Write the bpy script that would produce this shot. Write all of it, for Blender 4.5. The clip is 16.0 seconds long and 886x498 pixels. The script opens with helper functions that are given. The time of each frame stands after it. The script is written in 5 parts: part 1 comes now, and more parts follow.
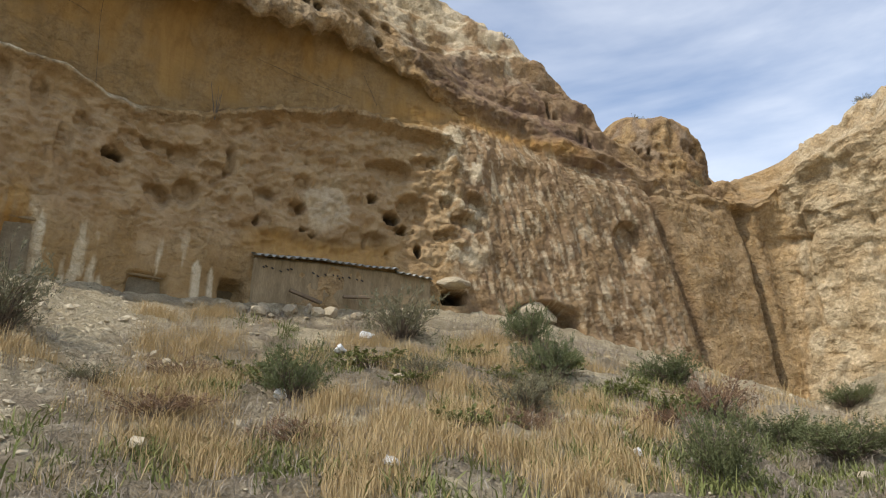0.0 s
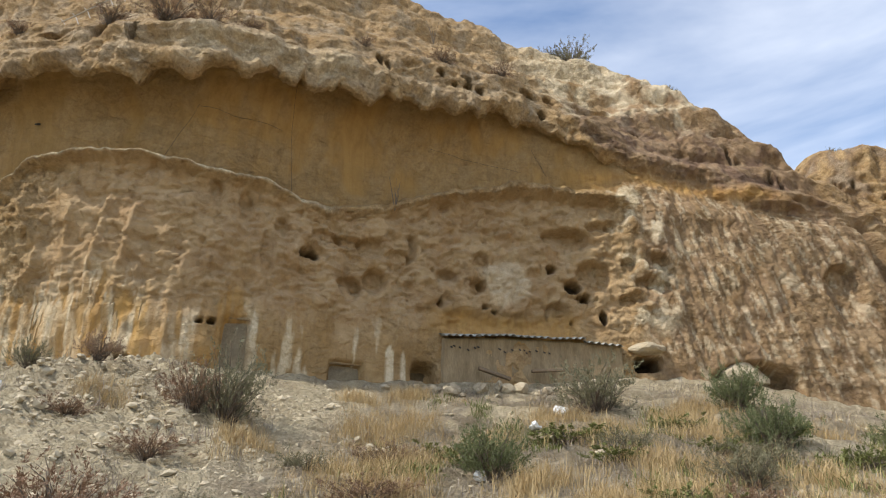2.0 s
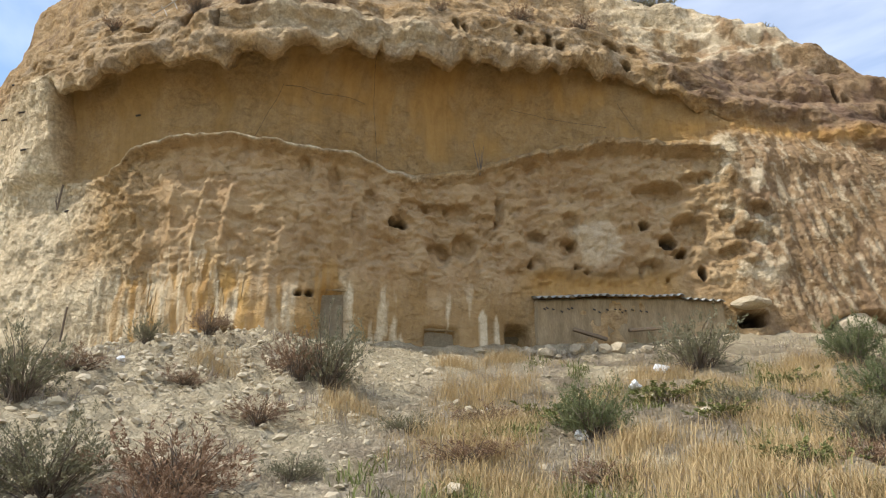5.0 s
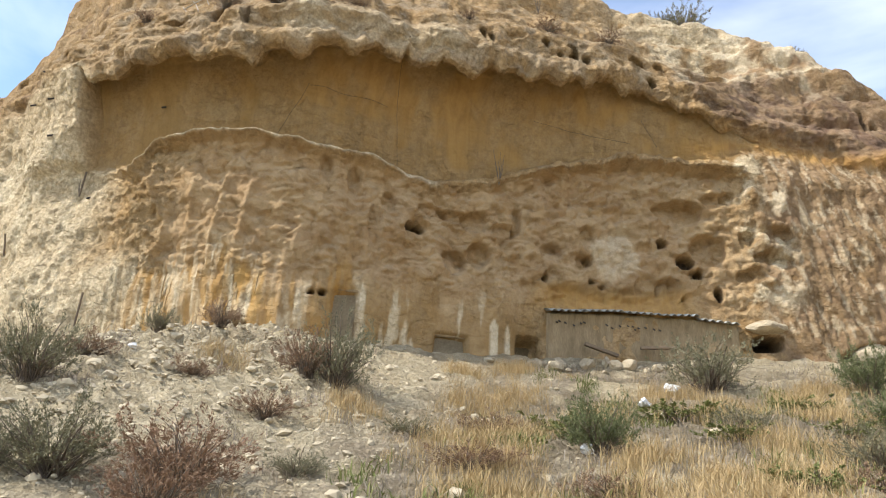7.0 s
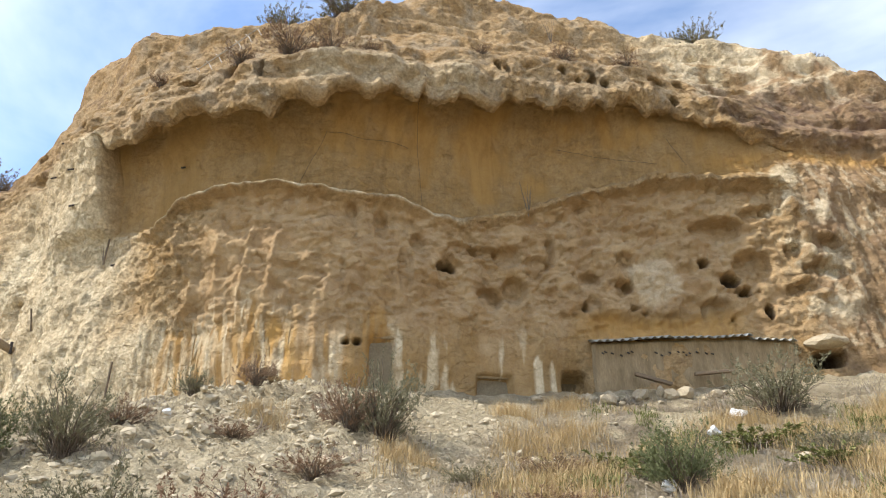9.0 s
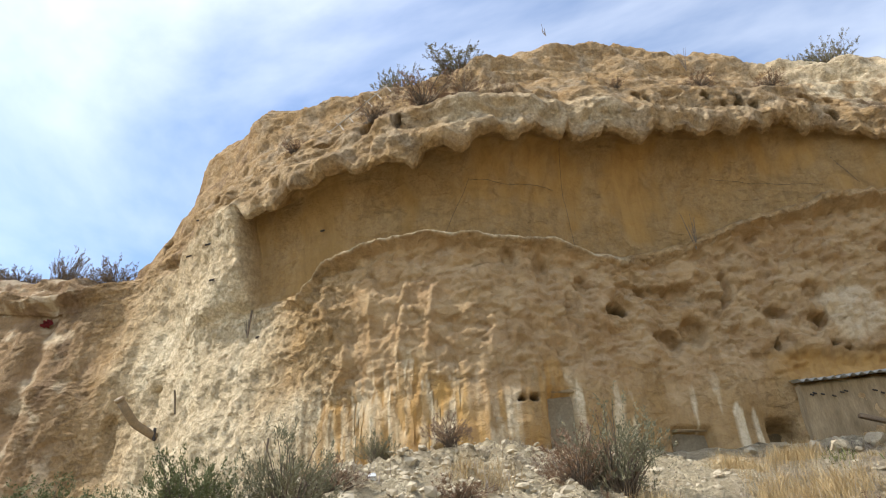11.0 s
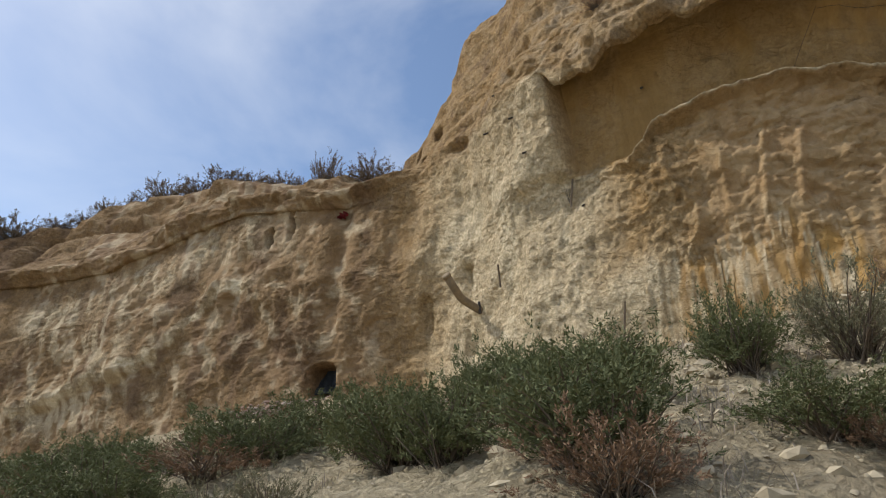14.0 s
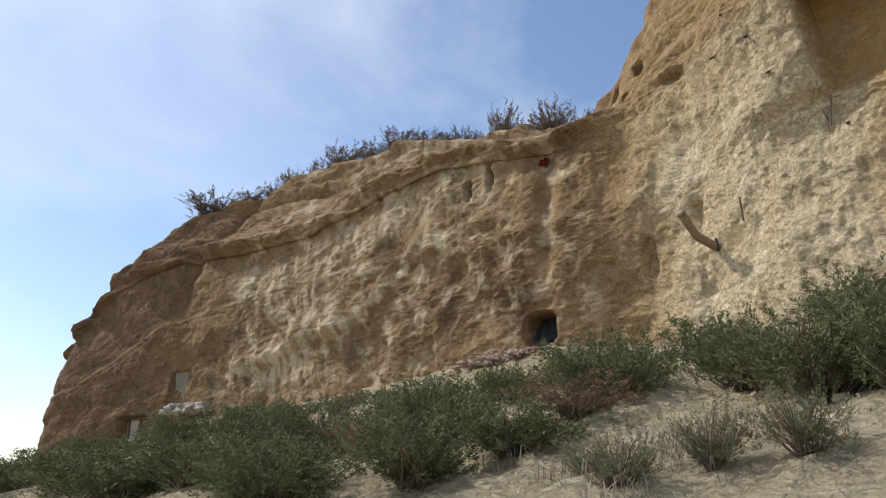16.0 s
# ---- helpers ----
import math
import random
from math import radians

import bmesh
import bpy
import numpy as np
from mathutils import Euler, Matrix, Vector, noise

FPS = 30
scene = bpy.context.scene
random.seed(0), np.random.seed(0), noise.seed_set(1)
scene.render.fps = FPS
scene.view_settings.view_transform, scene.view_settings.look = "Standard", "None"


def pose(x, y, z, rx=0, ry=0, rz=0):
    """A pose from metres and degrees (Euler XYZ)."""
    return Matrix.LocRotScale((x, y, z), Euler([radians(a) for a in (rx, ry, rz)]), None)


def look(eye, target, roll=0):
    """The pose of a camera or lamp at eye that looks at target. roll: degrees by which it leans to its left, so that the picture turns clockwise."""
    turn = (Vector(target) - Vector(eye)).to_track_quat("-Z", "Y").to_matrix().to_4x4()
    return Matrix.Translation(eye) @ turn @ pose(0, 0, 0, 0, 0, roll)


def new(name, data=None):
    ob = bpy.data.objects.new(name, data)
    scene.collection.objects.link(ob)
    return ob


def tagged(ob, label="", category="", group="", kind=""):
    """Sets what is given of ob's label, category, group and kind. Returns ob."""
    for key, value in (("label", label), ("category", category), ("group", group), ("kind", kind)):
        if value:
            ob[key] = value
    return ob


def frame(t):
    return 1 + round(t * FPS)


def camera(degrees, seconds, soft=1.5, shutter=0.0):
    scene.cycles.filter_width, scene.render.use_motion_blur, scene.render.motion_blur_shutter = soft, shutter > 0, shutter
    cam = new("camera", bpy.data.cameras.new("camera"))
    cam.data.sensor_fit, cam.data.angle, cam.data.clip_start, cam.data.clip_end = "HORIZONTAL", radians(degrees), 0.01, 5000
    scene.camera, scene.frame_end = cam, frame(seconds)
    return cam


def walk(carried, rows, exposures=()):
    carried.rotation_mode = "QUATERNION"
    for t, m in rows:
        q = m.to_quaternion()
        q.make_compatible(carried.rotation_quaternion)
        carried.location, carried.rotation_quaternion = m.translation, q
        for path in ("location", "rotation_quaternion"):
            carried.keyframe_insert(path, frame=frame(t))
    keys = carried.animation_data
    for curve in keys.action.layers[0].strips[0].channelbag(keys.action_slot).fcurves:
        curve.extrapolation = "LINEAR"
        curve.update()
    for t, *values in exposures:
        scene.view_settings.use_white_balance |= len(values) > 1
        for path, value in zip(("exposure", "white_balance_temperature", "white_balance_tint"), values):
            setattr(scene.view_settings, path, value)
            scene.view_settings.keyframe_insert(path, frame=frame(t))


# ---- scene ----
cam = camera(65.9, 16.0, soft=1.1)
PATH = [
    (0, (-0.122, -0.002, 1.609), (-0.107, 1.917, 2.173), 0.1),
    (0.5, (-0.135, 0.007, 1.623), (-0.283, 1.925, 2.172), 1.6),
    (1, (-0.158, 0.065, 1.64), (-0.417, 1.961, 2.222), 1.8),
    (1.5, (-0.17, 0.063, 1.652), (-0.573, 1.91, 2.305), 0.3),
    (2, (-0.169, 0.067, 1.653), (-0.657, 1.85, 2.416), -0.4),
    (2.5, (-0.172, 0.074, 1.653), (-0.709, 1.787, 2.534), -1.8),
    (3, (-0.181, 0.084, 1.658), (-0.756, 1.726, 2.643), -4.4),
    (3.5, (-0.197, 0.107, 1.653), (-0.774, 1.706, 2.707), -4.5),
    (4, (-0.208, 0.114, 1.636), (-0.869, 1.818, 2.448), -3.1),
    (4.2, (-0.204, 0.099, 1.63), (-0.905, 1.82, 2.371), -2.8),
    (6.3, (-0.214, 0.165, 1.57), (-0.947, 1.91, 2.215), 1.4),
    (6.5, (-0.203, 0.141, 1.554), (-0.954, 1.87, 2.221), 1.6),
    (7, (-0.218, 0.159, 1.572), (-0.997, 1.863, 2.271), 2.9),
    (7.5, (-0.25, 0.228, 1.589), (-0.988, 1.917, 2.366), 3.1),
    (8, (-0.31, 0.308, 1.61), (-1.05, 1.986, 2.407), 1.2),
    (10.3, (-2.045, 0.775, 1.6), (-2.904, 2.312, 2.547), -2.3),
    (10.5, (-2.339, 0.784, 1.592), (-3.204, 2.293, 2.579), -2.1),
    (11, (-3.124, 0.747, 1.528), (-4.037, 2.189, 2.571), -3.1),
    (11.5, (-3.745, 0.598, 1.499), (-4.819, 1.975, 2.476), -2.8),
    (12, (-4.3, 0.462, 1.468), (-5.5, 1.781, 2.374), -0.3),
    (12.5, (-4.837, 0.193, 1.461), (-6.044, 1.526, 2.336), -0.8),
    (13, (-5.367, -0.157, 1.403), (-6.586, 1.195, 2.231), -2.2),
    (13.5, (-5.886, -0.599, 1.373), (-7.158, 0.727, 2.163), -1.7),
    (13.7, (-6.091, -0.816, 1.336), (-7.397, 0.482, 2.117), -1.2),
    (13.8, (-6.189, -0.923, 1.32), (-7.51, 0.359, 2.103), -0.9),
    (14, (-6.386, -1.088, 1.33), (-7.741, 0.158, 2.11), -0.8),
    (14.5, (-6.844, -1.563, 1.344), (-8.263, -0.405, 2.148), 0.5),
    (15, (-7.261, -1.978, 1.295), (-8.732, -0.902, 2.119), 0.9),
    (15.5, (-7.678, -2.381, 1.211), (-9.212, -1.333, 1.951), -0.1),
    (16, (-8.08, -2.681, 1.197), (-9.698, -1.712, 1.864), -0.2),
]
walk(cam, [(t, look(eye, target, roll)) for t, eye, target, roll in PATH],
     exposures=[(0, 0.2), (0.5, 0.28), (1.0, 0.3), (1.6, 0.4), (2.5, 0.48), (3.5, 0.42), (6.5, 0.85), (8, 0.85), (11.2, 0.68), (12.0, 0.3), (12.6, 0.0), (14, -0.08), (15, 0.0), (16, 0.08)])

# ---- light ----
SUN_AZ = (-0.77, -0.638)
SUN_EL = 50.0
world = bpy.data.worlds.new("sky")
scene.world = world
world.use_nodes = True
wt = world.node_tree
wn = wt.nodes
wn.clear()
w_out = wn.new("ShaderNodeOutputWorld")
w_bg = wn.new("ShaderNodeBackground")
w_sky = wn.new("ShaderNodeTexSky")
w_sky.sky_type = "NISHITA"
w_sky.sun_disc = False
w_sky.sun_elevation = radians(SUN_EL)
w_sky.sun_rotation = math.atan2(SUN_AZ[0], SUN_AZ[1])
w_sky.air_density, w_sky.dust_density, w_sky.ozone_density = 1.0, 0.8, 2.0
w_co = wn.new("ShaderNodeTexCoord")
w_map = wn.new("ShaderNodeMapping")
w_map.inputs["Rotation"].default_value = (0.3, 0.5, 0.6)
w_map.inputs["Scale"].default_value = (1.0, 2.6, 4.2)
w_noise = wn.new("ShaderNodeTexNoise")
w_noise.inputs["Scale"].default_value = 0.9
w_noise.inputs["Detail"].default_value = 7
w_noise.inputs["Roughness"].default_value = 0.52
w_noise.inputs["Distortion"].default_value = 0.35
w_ramp = wn.new("ShaderNodeMapRange")
w_ramp.inputs["From Min"].default_value = 0.38
w_ramp.inputs["From Max"].default_value = 0.76
w_ramp.inputs["To Max"].default_value = 0.72
w_mix = wn.new("ShaderNodeMixRGB")
w_mix.inputs["Color2"].default_value = (7.2, 7.35, 7.6, 1)
w_bg.inputs["Strength"].default_value = 0.165
wt.links.new(w_co.outputs["Generated"], w_map.inputs["Vector"])
wt.links.new(w_map.outputs["Vector"], w_noise.inputs["Vector"])
wt.links.new(w_noise.outputs["Fac"], w_ramp.inputs["Value"])
w_sep = wn.new("ShaderNodeSeparateXYZ")
wt.links.new(w_co.outputs["Generated"], w_sep.inputs["Vector"])
w_east = wn.new("ShaderNodeMapRange")
for key_, value_ in (("From Min", -0.9), ("From Max", 0.75), ("To Min", 0.6), ("To Max", 1.5)):
    w_east.inputs[key_].default_value = value_
w_veil = wn.new("ShaderNodeMath")
w_veil.operation = "MULTIPLY"
w_veil.use_clamp = True
wt.links.new(w_sep.outputs["X"], w_east.inputs["Value"])
wt.links.new(w_ramp.outputs["Result"], w_veil.inputs[0])
wt.links.new(w_east.outputs["Result"], w_veil.inputs[1])
wt.links.new(w_veil.outputs["Value"], w_mix.inputs["Fac"])
wt.links.new(w_sky.outputs["Color"], w_mix.inputs["Color1"])
wt.links.new(w_mix.outputs["Color"], w_bg.inputs["Color"])
wt.links.new(w_bg.outputs["Background"], w_out.inputs["Surface"])
sun = new("sun", bpy.data.lights.new("sun", "SUN"))
sun.data.energy = 3.0
sun.data.angle = radians(0.6)
sun.data.color = (1.0, 0.95, 0.87)
sun_dir = Vector((SUN_AZ[0] * math.cos(radians(SUN_EL)), SUN_AZ[1] * math.cos(radians(SUN_EL)), math.sin(radians(SUN_EL))))
sun.matrix_world = look(sun_dir * 60, (0, 0, 0))


# ---- numeric helpers ----
rng = np.random.default_rng(7)
PERM = np.concatenate([rng.permutation(256)] * 2)
GRAD = np.stack([np.cos(np.arange(256) * 2.399963), np.sin(np.arange(256) * 2.399963)], 1)


def perlin(x, y, seed=0):
    """Two-dimensional gradient noise, about -0.7 to 0.7."""
    x, y = np.broadcast_arrays(np.asarray(x, float) + seed * 17.31, np.asarray(y, float) + seed * 9.77)
    xi, yi = np.floor(x).astype(np.int64), np.floor(y).astype(np.int64)
    fx, fy = x - xi, y - yi
    u, v = fx * fx * fx * (fx * (fx * 6 - 15) + 10), fy * fy * fy * (fy * (fy * 6 - 15) + 10)

    def corner(i, j):
        g = GRAD[PERM[(PERM[(xi + i) & 255] + yi + j) & 255]]
        return g[..., 0] * (fx - i) + g[..., 1] * (fy - j)

    a = corner(0, 0) * (1 - u) + corner(1, 0) * u
    b = corner(0, 1) * (1 - u) + corner(1, 1) * u
    return a * (1 - v) + b * v


def fbm(x, y, octaves=4, seed=0, gain=0.5):
    total, amp, f = 0.0, 1.0, 1.0
    for k in range(octaves):
        total = total + amp * perlin(x * f, y * f, seed + 3 * k)
        amp, f = amp * gain, f * 2.03
    return total


def ridged(x, y, octaves=4, seed=0, gain=0.55):
    total, amp, f = 0.0, 1.0, 1.0
    for k in range(octaves):
        total = total + amp * (1 - 2.4 * np.abs(perlin(x * f, y * f, seed + 3 * k)))
        amp, f = amp * gain, f * 2.07
    return total


def cells(x, y, seed=0):
    """Distance to the nearest of scattered points, and a number of that point's own."""
    x, y = np.broadcast_arrays(np.asarray(x, float), np.asarray(y, float))
    xi, yi = np.floor(x).astype(np.int64), np.floor(y).astype(np.int64)
    best, own = np.full(x.shape, 9.0), np.zeros(x.shape)
    for i in (-1, 0, 1):
        for j in (-1, 0, 1):
            h = PERM[(PERM[(xi + i + seed * 13) & 255] + yi + j + seed * 7) & 255]
            g = PERM[(h + 91) & 255]
            dist = np.hypot(xi + i + 0.15 + 0.7 * h / 255 - x, yi + j + 0.15 + 0.7 * g / 255 - y)
            near = dist < best
            best, own = np.where(near, dist, best), np.where(near, PERM[(g + 37) & 255] / 255, own)
    return best, own


def step(a, b, x):
    t = np.clip((x - a) / (b - a), 0, 1)
    return t * t * (3 - 2 * t)


def band(a, b, soft, x):
    return step(a - soft, a + soft, x) * (1 - step(b - soft, b + soft, x))


def keys(s, *pairs):
    p = np.array(pairs, float)
    return np.interp(s, p[:, 0], p[:, 1])


def mesh_from(name, verts, faces, material=None, smooth=True):
    me = bpy.data.meshes.new(name)
    verts, faces = np.asarray(verts, np.float32), np.asarray(faces, np.int32)
    n = faces.shape[1]
    me.vertices.add(len(verts))
    me.vertices.foreach_set("co", verts.ravel())
    me.loops.add(faces.size)
    me.loops.foreach_set("vertex_index", faces.ravel())
    me.polygons.add(len(faces))
    me.polygons.foreach_set("loop_start", np.arange(len(faces), dtype=np.int32) * n)
    me.update(calc_edges=True)
    me.polygons.foreach_set("use_smooth", np.full(len(faces), smooth))
    me.validate()
    if material:
        me.materials.append(material)
    return me


def grid_faces(rows, cols):
    i = np.arange(rows - 1)[:, None] * cols + np.arange(cols - 1)[None]
    i = i.ravel()
    return np.stack([i, i + 1, i + cols + 1, i + cols], 1)


def paint(me, name, rgba):
    at = me.attributes.new(name, "FLOAT_COLOR", "POINT")
    at.data.foreach_set("color", np.asarray(rgba, np.float32).ravel())


def part(name, bm, material, parent=None, label="", smooth=False):
    me = bpy.data.meshes.new(name)
    bm.normal_update()
    bm.to_mesh(me)
    bm.free()
    if smooth:
        me.polygons.foreach_set("use_smooth", np.full(len(me.polygons), True))
    me.materials.append(material)
    ob = new(name, me)
    ob.parent = parent
    return tagged(ob, label)


def empty(name, m, label, category, group="", kind=""):
    ob = new(name)
    ob.empty_display_size = 0.1
    ob.matrix_world = m
    return tagged(ob, label, category, group, kind)


# ---- materials ----
class Mat:
    """A small builder for node materials."""

    def __init__(self, name, rough=0.9):
        self.m = bpy.data.materials.new(name)
        self.m.use_nodes = True
        self.t = self.m.node_tree
        self.n = self.t.nodes
        self.b = self.n["Principled BSDF"]
        self.b.inputs["Roughness"].default_value = rough
        self.b.inputs["Specular IOR Level"].default_value = 0.25
        self.co = self.n.new("ShaderNodeTexCoord").outputs["Object"]

    def link(self, a, b):
        self.t.links.new(a, b)

    def noise(self, scale, detail=5, rough=0.55, stretch=(1, 1, 1), distortion=0.0):
        mp = self.n.new("ShaderNodeMapping")
        mp.inputs["Scale"].default_value = stretch
        self.link(self.co, mp.inputs["Vector"])
        k = self.n.new("ShaderNodeTexNoise")
        k.inputs["Scale"].default_value = scale
        k.inputs["Detail"].default_value = detail
        k.inputs["Roughness"].default_value = rough
        k.inputs["Distortion"].default_value = distortion
        self.link(mp.outputs["Vector"], k.inputs["Vector"])
        return k.outputs["Fac"]

    def span(self, v, a, b, c=0.0, d=1.0):
        k = self.n.new("ShaderNodeMapRange")
        for key, val in (("From Min", a), ("From Max", b), ("To Min", c), ("To Max", d)):
            k.inputs[key].default_value = val
        self.link(v, k.inputs["Value"])
        return k.outputs["Result"]

    def mul(self, a, b):
        k = self.n.new("ShaderNodeMath")
        k.operation = "MULTIPLY"
        for i, v in enumerate((a, b)):
            if isinstance(v, (int, float)):
                k.inputs[i].default_value = v
            else:
                self.link(v, k.inputs[i])
        return k.outputs[0]

    def add(self, a, b):
        k = self.n.new("ShaderNodeMath")
        k.operation = "ADD"
        for i, v in enumerate((a, b)):
            if isinstance(v, (int, float)):
                k.inputs[i].default_value = v
            else:
                self.link(v, k.inputs[i])
        return k.outputs[0]

    def mix(self, f, a, b, mode="MIX"):
        k = self.n.new("ShaderNodeMixRGB")
        k.blend_type = mode
        for key, v in (("Fac", f), ("Color1", a), ("Color2", b)):
            if isinstance(v, (int, float)):
                k.inputs[key].default_value = v
            elif isinstance(v, tuple):
                k.inputs[key].default_value = (*v, 1)
            else:
                self.link(v, k.inputs[key])
        return k.outputs["Color"]

    def attribute(self, name):
        k = self.n.new("ShaderNodeAttribute")
        k.attribute_name = name
        sp = self.n.new("ShaderNodeSeparateColor")
        self.link(k.outputs["Color"], sp.inputs["Color"])
        return sp.outputs[0], sp.outputs[1], sp.outputs[2], k.outputs["Alpha"]

    def bump(self, v, strength, distance):
        k = self.n.new("ShaderNodeBump")
        k.inputs["Strength"].default_value = strength
        k.inputs["Distance"].default_value = distance
        self.link(v, k.inputs["Height"])
        self.link(k.outputs["Normal"], self.b.inputs["Normal"])

    def colour(self, c):
        if isinstance(c, tuple):
            self.b.inputs["Base Color"].default_value = (*c, 1)
        else:
            self.link(c, self.b.inputs["Base Color"])
        return self.m


def rock_material():
    k = Mat("sandstone", 0.95)
    white, ochre, dark, pink = k.attribute("zones")
    big, mid, fine = k.noise(0.45, 5), k.noise(2.2, 6, 0.6), k.noise(14, 6, 0.65)
    drip = k.noise(2.4, 6, 0.6, (2.0, 2.0, 0.22), 0.5)
    c = k.mix(k.span(big, 0.35, 0.68), (0.49, 0.330, 0.160), (0.42, 0.268, 0.116))
    c = k.mix(k.span(mid, 0.42, 0.72, 0, 0.75), c, (0.50, 0.39, 0.245))
    c = k.mix(k.span(drip, 0.52, 0.72, 0, 0.55), c, (0.27, 0.19, 0.105))
    c = k.mix(pink, c, k.mix(k.span(mid, 0.4, 0.65), (0.325, 0.212, 0.108), (0.380, 0.264, 0.148)))
    flake = k.noise(1.3, 7, 0.62, (1, 1, 1.5), 0.6)
    c = k.mix(k.span(flake, 0.50, 0.53, 0, 0.38), c, (0.48, 0.35, 0.195))
    c = k.mix(k.span(flake, 0.395, 0.37, 0, 0.40), c, (0.27, 0.18, 0.088))
    c = k.mix(ochre, c, k.mix(k.span(drip, 0.35, 0.65), (0.322, 0.203, 0.076), (0.260, 0.159, 0.057)))
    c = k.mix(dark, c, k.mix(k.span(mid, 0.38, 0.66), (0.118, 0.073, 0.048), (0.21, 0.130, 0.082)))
    c = k.mix(white, c, k.mix(k.span(fine, 0.35, 0.7), (0.67, 0.560, 0.375), (0.77, 0.675, 0.50)))
    grit = k.noise(5.5, 8, 0.72)
    quiet = k.mul(k.span(ochre, 0.2, 0.8, 1.0, 0.25), k.span(pink, 0.2, 0.7, 1.0, 0.35))
    c = k.mix(quiet, c, k.mix(k.span(grit, 0.36, 0.66), (0.74, 0.715, 0.68), (1.17, 1.17, 1.16)), "MULTIPLY")
    c = k.mix(quiet, c, k.mix(k.span(fine, 0.3, 0.75), (0.72, 0.70, 0.67), (1.2, 1.19, 1.15)), "MULTIPLY")
    hole_shade, rust, _, _ = k.attribute("hole_shade")
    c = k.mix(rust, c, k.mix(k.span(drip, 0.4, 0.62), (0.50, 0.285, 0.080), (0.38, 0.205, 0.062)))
    # the deep shade inside the holes is put into the colour here
    c = k.mix(hole_shade, c, (0.022, 0.018, 0.015))
    calm = k.mul(k.span(ochre, 0.3, 0.85, 1.0, 0.3), k.span(pink, 0.2, 0.7, 1.0, 0.3))
    plates = k.add(k.span(flake, 0.495, 0.525, 0, 0.35), k.span(k.noise(3.1, 6, 0.6, (1, 1, 1.3), 0.8), 0.47, 0.53, 0, 0.25))
    k.bump(k.mul(k.add(k.add(k.add(k.mul(mid, 0.6), k.mul(fine, 0.55)), k.mul(grit, 0.9)), plates), calm), 1.0, 0.08)
    return k.colour(c)


def soil_material():
    k = Mat("dry_soil", 0.97)
    pale, straw, dark, _ = k.attribute("zones")
    big, mid, fine = k.noise(0.5, 5), k.noise(3.5, 6, 0.65), k.noise(22, 6, 0.7)
    c = k.mix(k.span(mid, 0.35, 0.7), (0.30, 0.245, 0.175), (0.41, 0.35, 0.255))
    c = k.mix(pale, c, k.mix(k.span(mid, 0.35, 0.65), (0.52, 0.43, 0.275), (0.67, 0.575, 0.395)))
    c = k.mix(straw, c, k.mix(k.span(fine, 0.35, 0.65), (0.27, 0.205, 0.115), (0.235, 0.20, 0.15)))
    c = k.mix(dark, c, (0.20, 0.15, 0.105))
    c = k.mix(1.0, c, k.mix(k.span(fine, 0.28, 0.75), (0.74, 0.72, 0.70), (1.2, 1.19, 1.17)), "MULTIPLY")
    k.bump(k.add(k.add(k.mul(mid, 0.8), k.mul(fine, 0.6)), k.span(k.noise(7, 6, 0.7, (1, 1, 1), 0.6), 0.46, 0.56, 0, 0.4)), 1.0, 0.14)
    return k.colour(c)


def plain_material(name, a, b, scale, rough=0.9, bump=0.3, dist=0.02, stretch=(1, 1, 1)):
    k = Mat(name, rough)
    v, f = k.noise(scale, 6, 0.6, stretch), k.noise(scale * 7, 5, 0.6, stretch)
    c = k.mix(k.span(v, 0.32, 0.68), a, b)
    c = k.mix(1.0, c, k.mix(k.span(f, 0.3, 0.7), (0.8, 0.8, 0.8), (1.12, 1.12, 1.12)), "MULTIPLY")
    k.bump(k.add(v, k.mul(f, 0.5)), bump, dist)
    return k.colour(c)


def leaf_material(name, a, b):
    k = Mat(name, 0.8)
    g = k.n.new("ShaderNodeNewGeometry")
    o = k.n.new("ShaderNodeObjectInfo")
    c = k.mix(g.outputs["Random Per Island"], a, b)
    c = k.mix(k.span(o.outputs["Random"], 0, 1, 0, 0.5), c, (a[0] * 1.35, a[1] * 1.2, a[2] * 1.1))
    k.b.inputs["Subsurface Weight"].default_value = 0.0
    return k.colour(c)


ROCK = rock_material()
SOIL = soil_material()
ADOBE = plain_material("adobe_render", (0.335, 0.25, 0.145), (0.215, 0.155, 0.085), 2.5, 0.95, 0.5, 0.03, (2, 2, 0.5))
FILL = plain_material("grey_plaster", (0.47, 0.385, 0.26), (0.38, 0.31, 0.205), 3.0, 0.95, 0.4, 0.02)
PALE = plain_material("pale_plaster", (0.52, 0.46, 0.38), (0.42, 0.36, 0.28), 3.0, 0.95, 0.5, 0.03)
STONE = plain_material("pale_stone", (0.50, 0.42, 0.29), (0.37, 0.30, 0.20), 3.5, 0.95, 0.6, 0.04)
LITTER = plain_material("white_litter", (0.86, 0.86, 0.84), (0.74, 0.74, 0.72), 6.0, 0.6, 0.4, 0.02)
CEMENT = plain_material("fibre_cement", (0.42, 0.41, 0.38), (0.27, 0.26, 0.22), 5.0, 0.9, 0.3, 0.01)
WOOD = plain_material("old_wood", (0.26, 0.19, 0.12), (0.15, 0.11, 0.075), 4.0, 0.85, 0.4, 0.01, (1, 1, 8))
RUST = plain_material("rusty_steel", (0.20, 0.155, 0.105), (0.30, 0.22, 0.13), 5.0, 0.7, 0.3, 0.01)
DARK = plain_material("dark_metal", (0.035, 0.03, 0.028), (0.06, 0.05, 0.045), 8.0, 0.6, 0.2, 0.01)
TARP = plain_material("grey_blue_tarp", (0.075, 0.085, 0.095), (0.045, 0.05, 0.058), 5.0, 0.7, 0.5, 0.03)
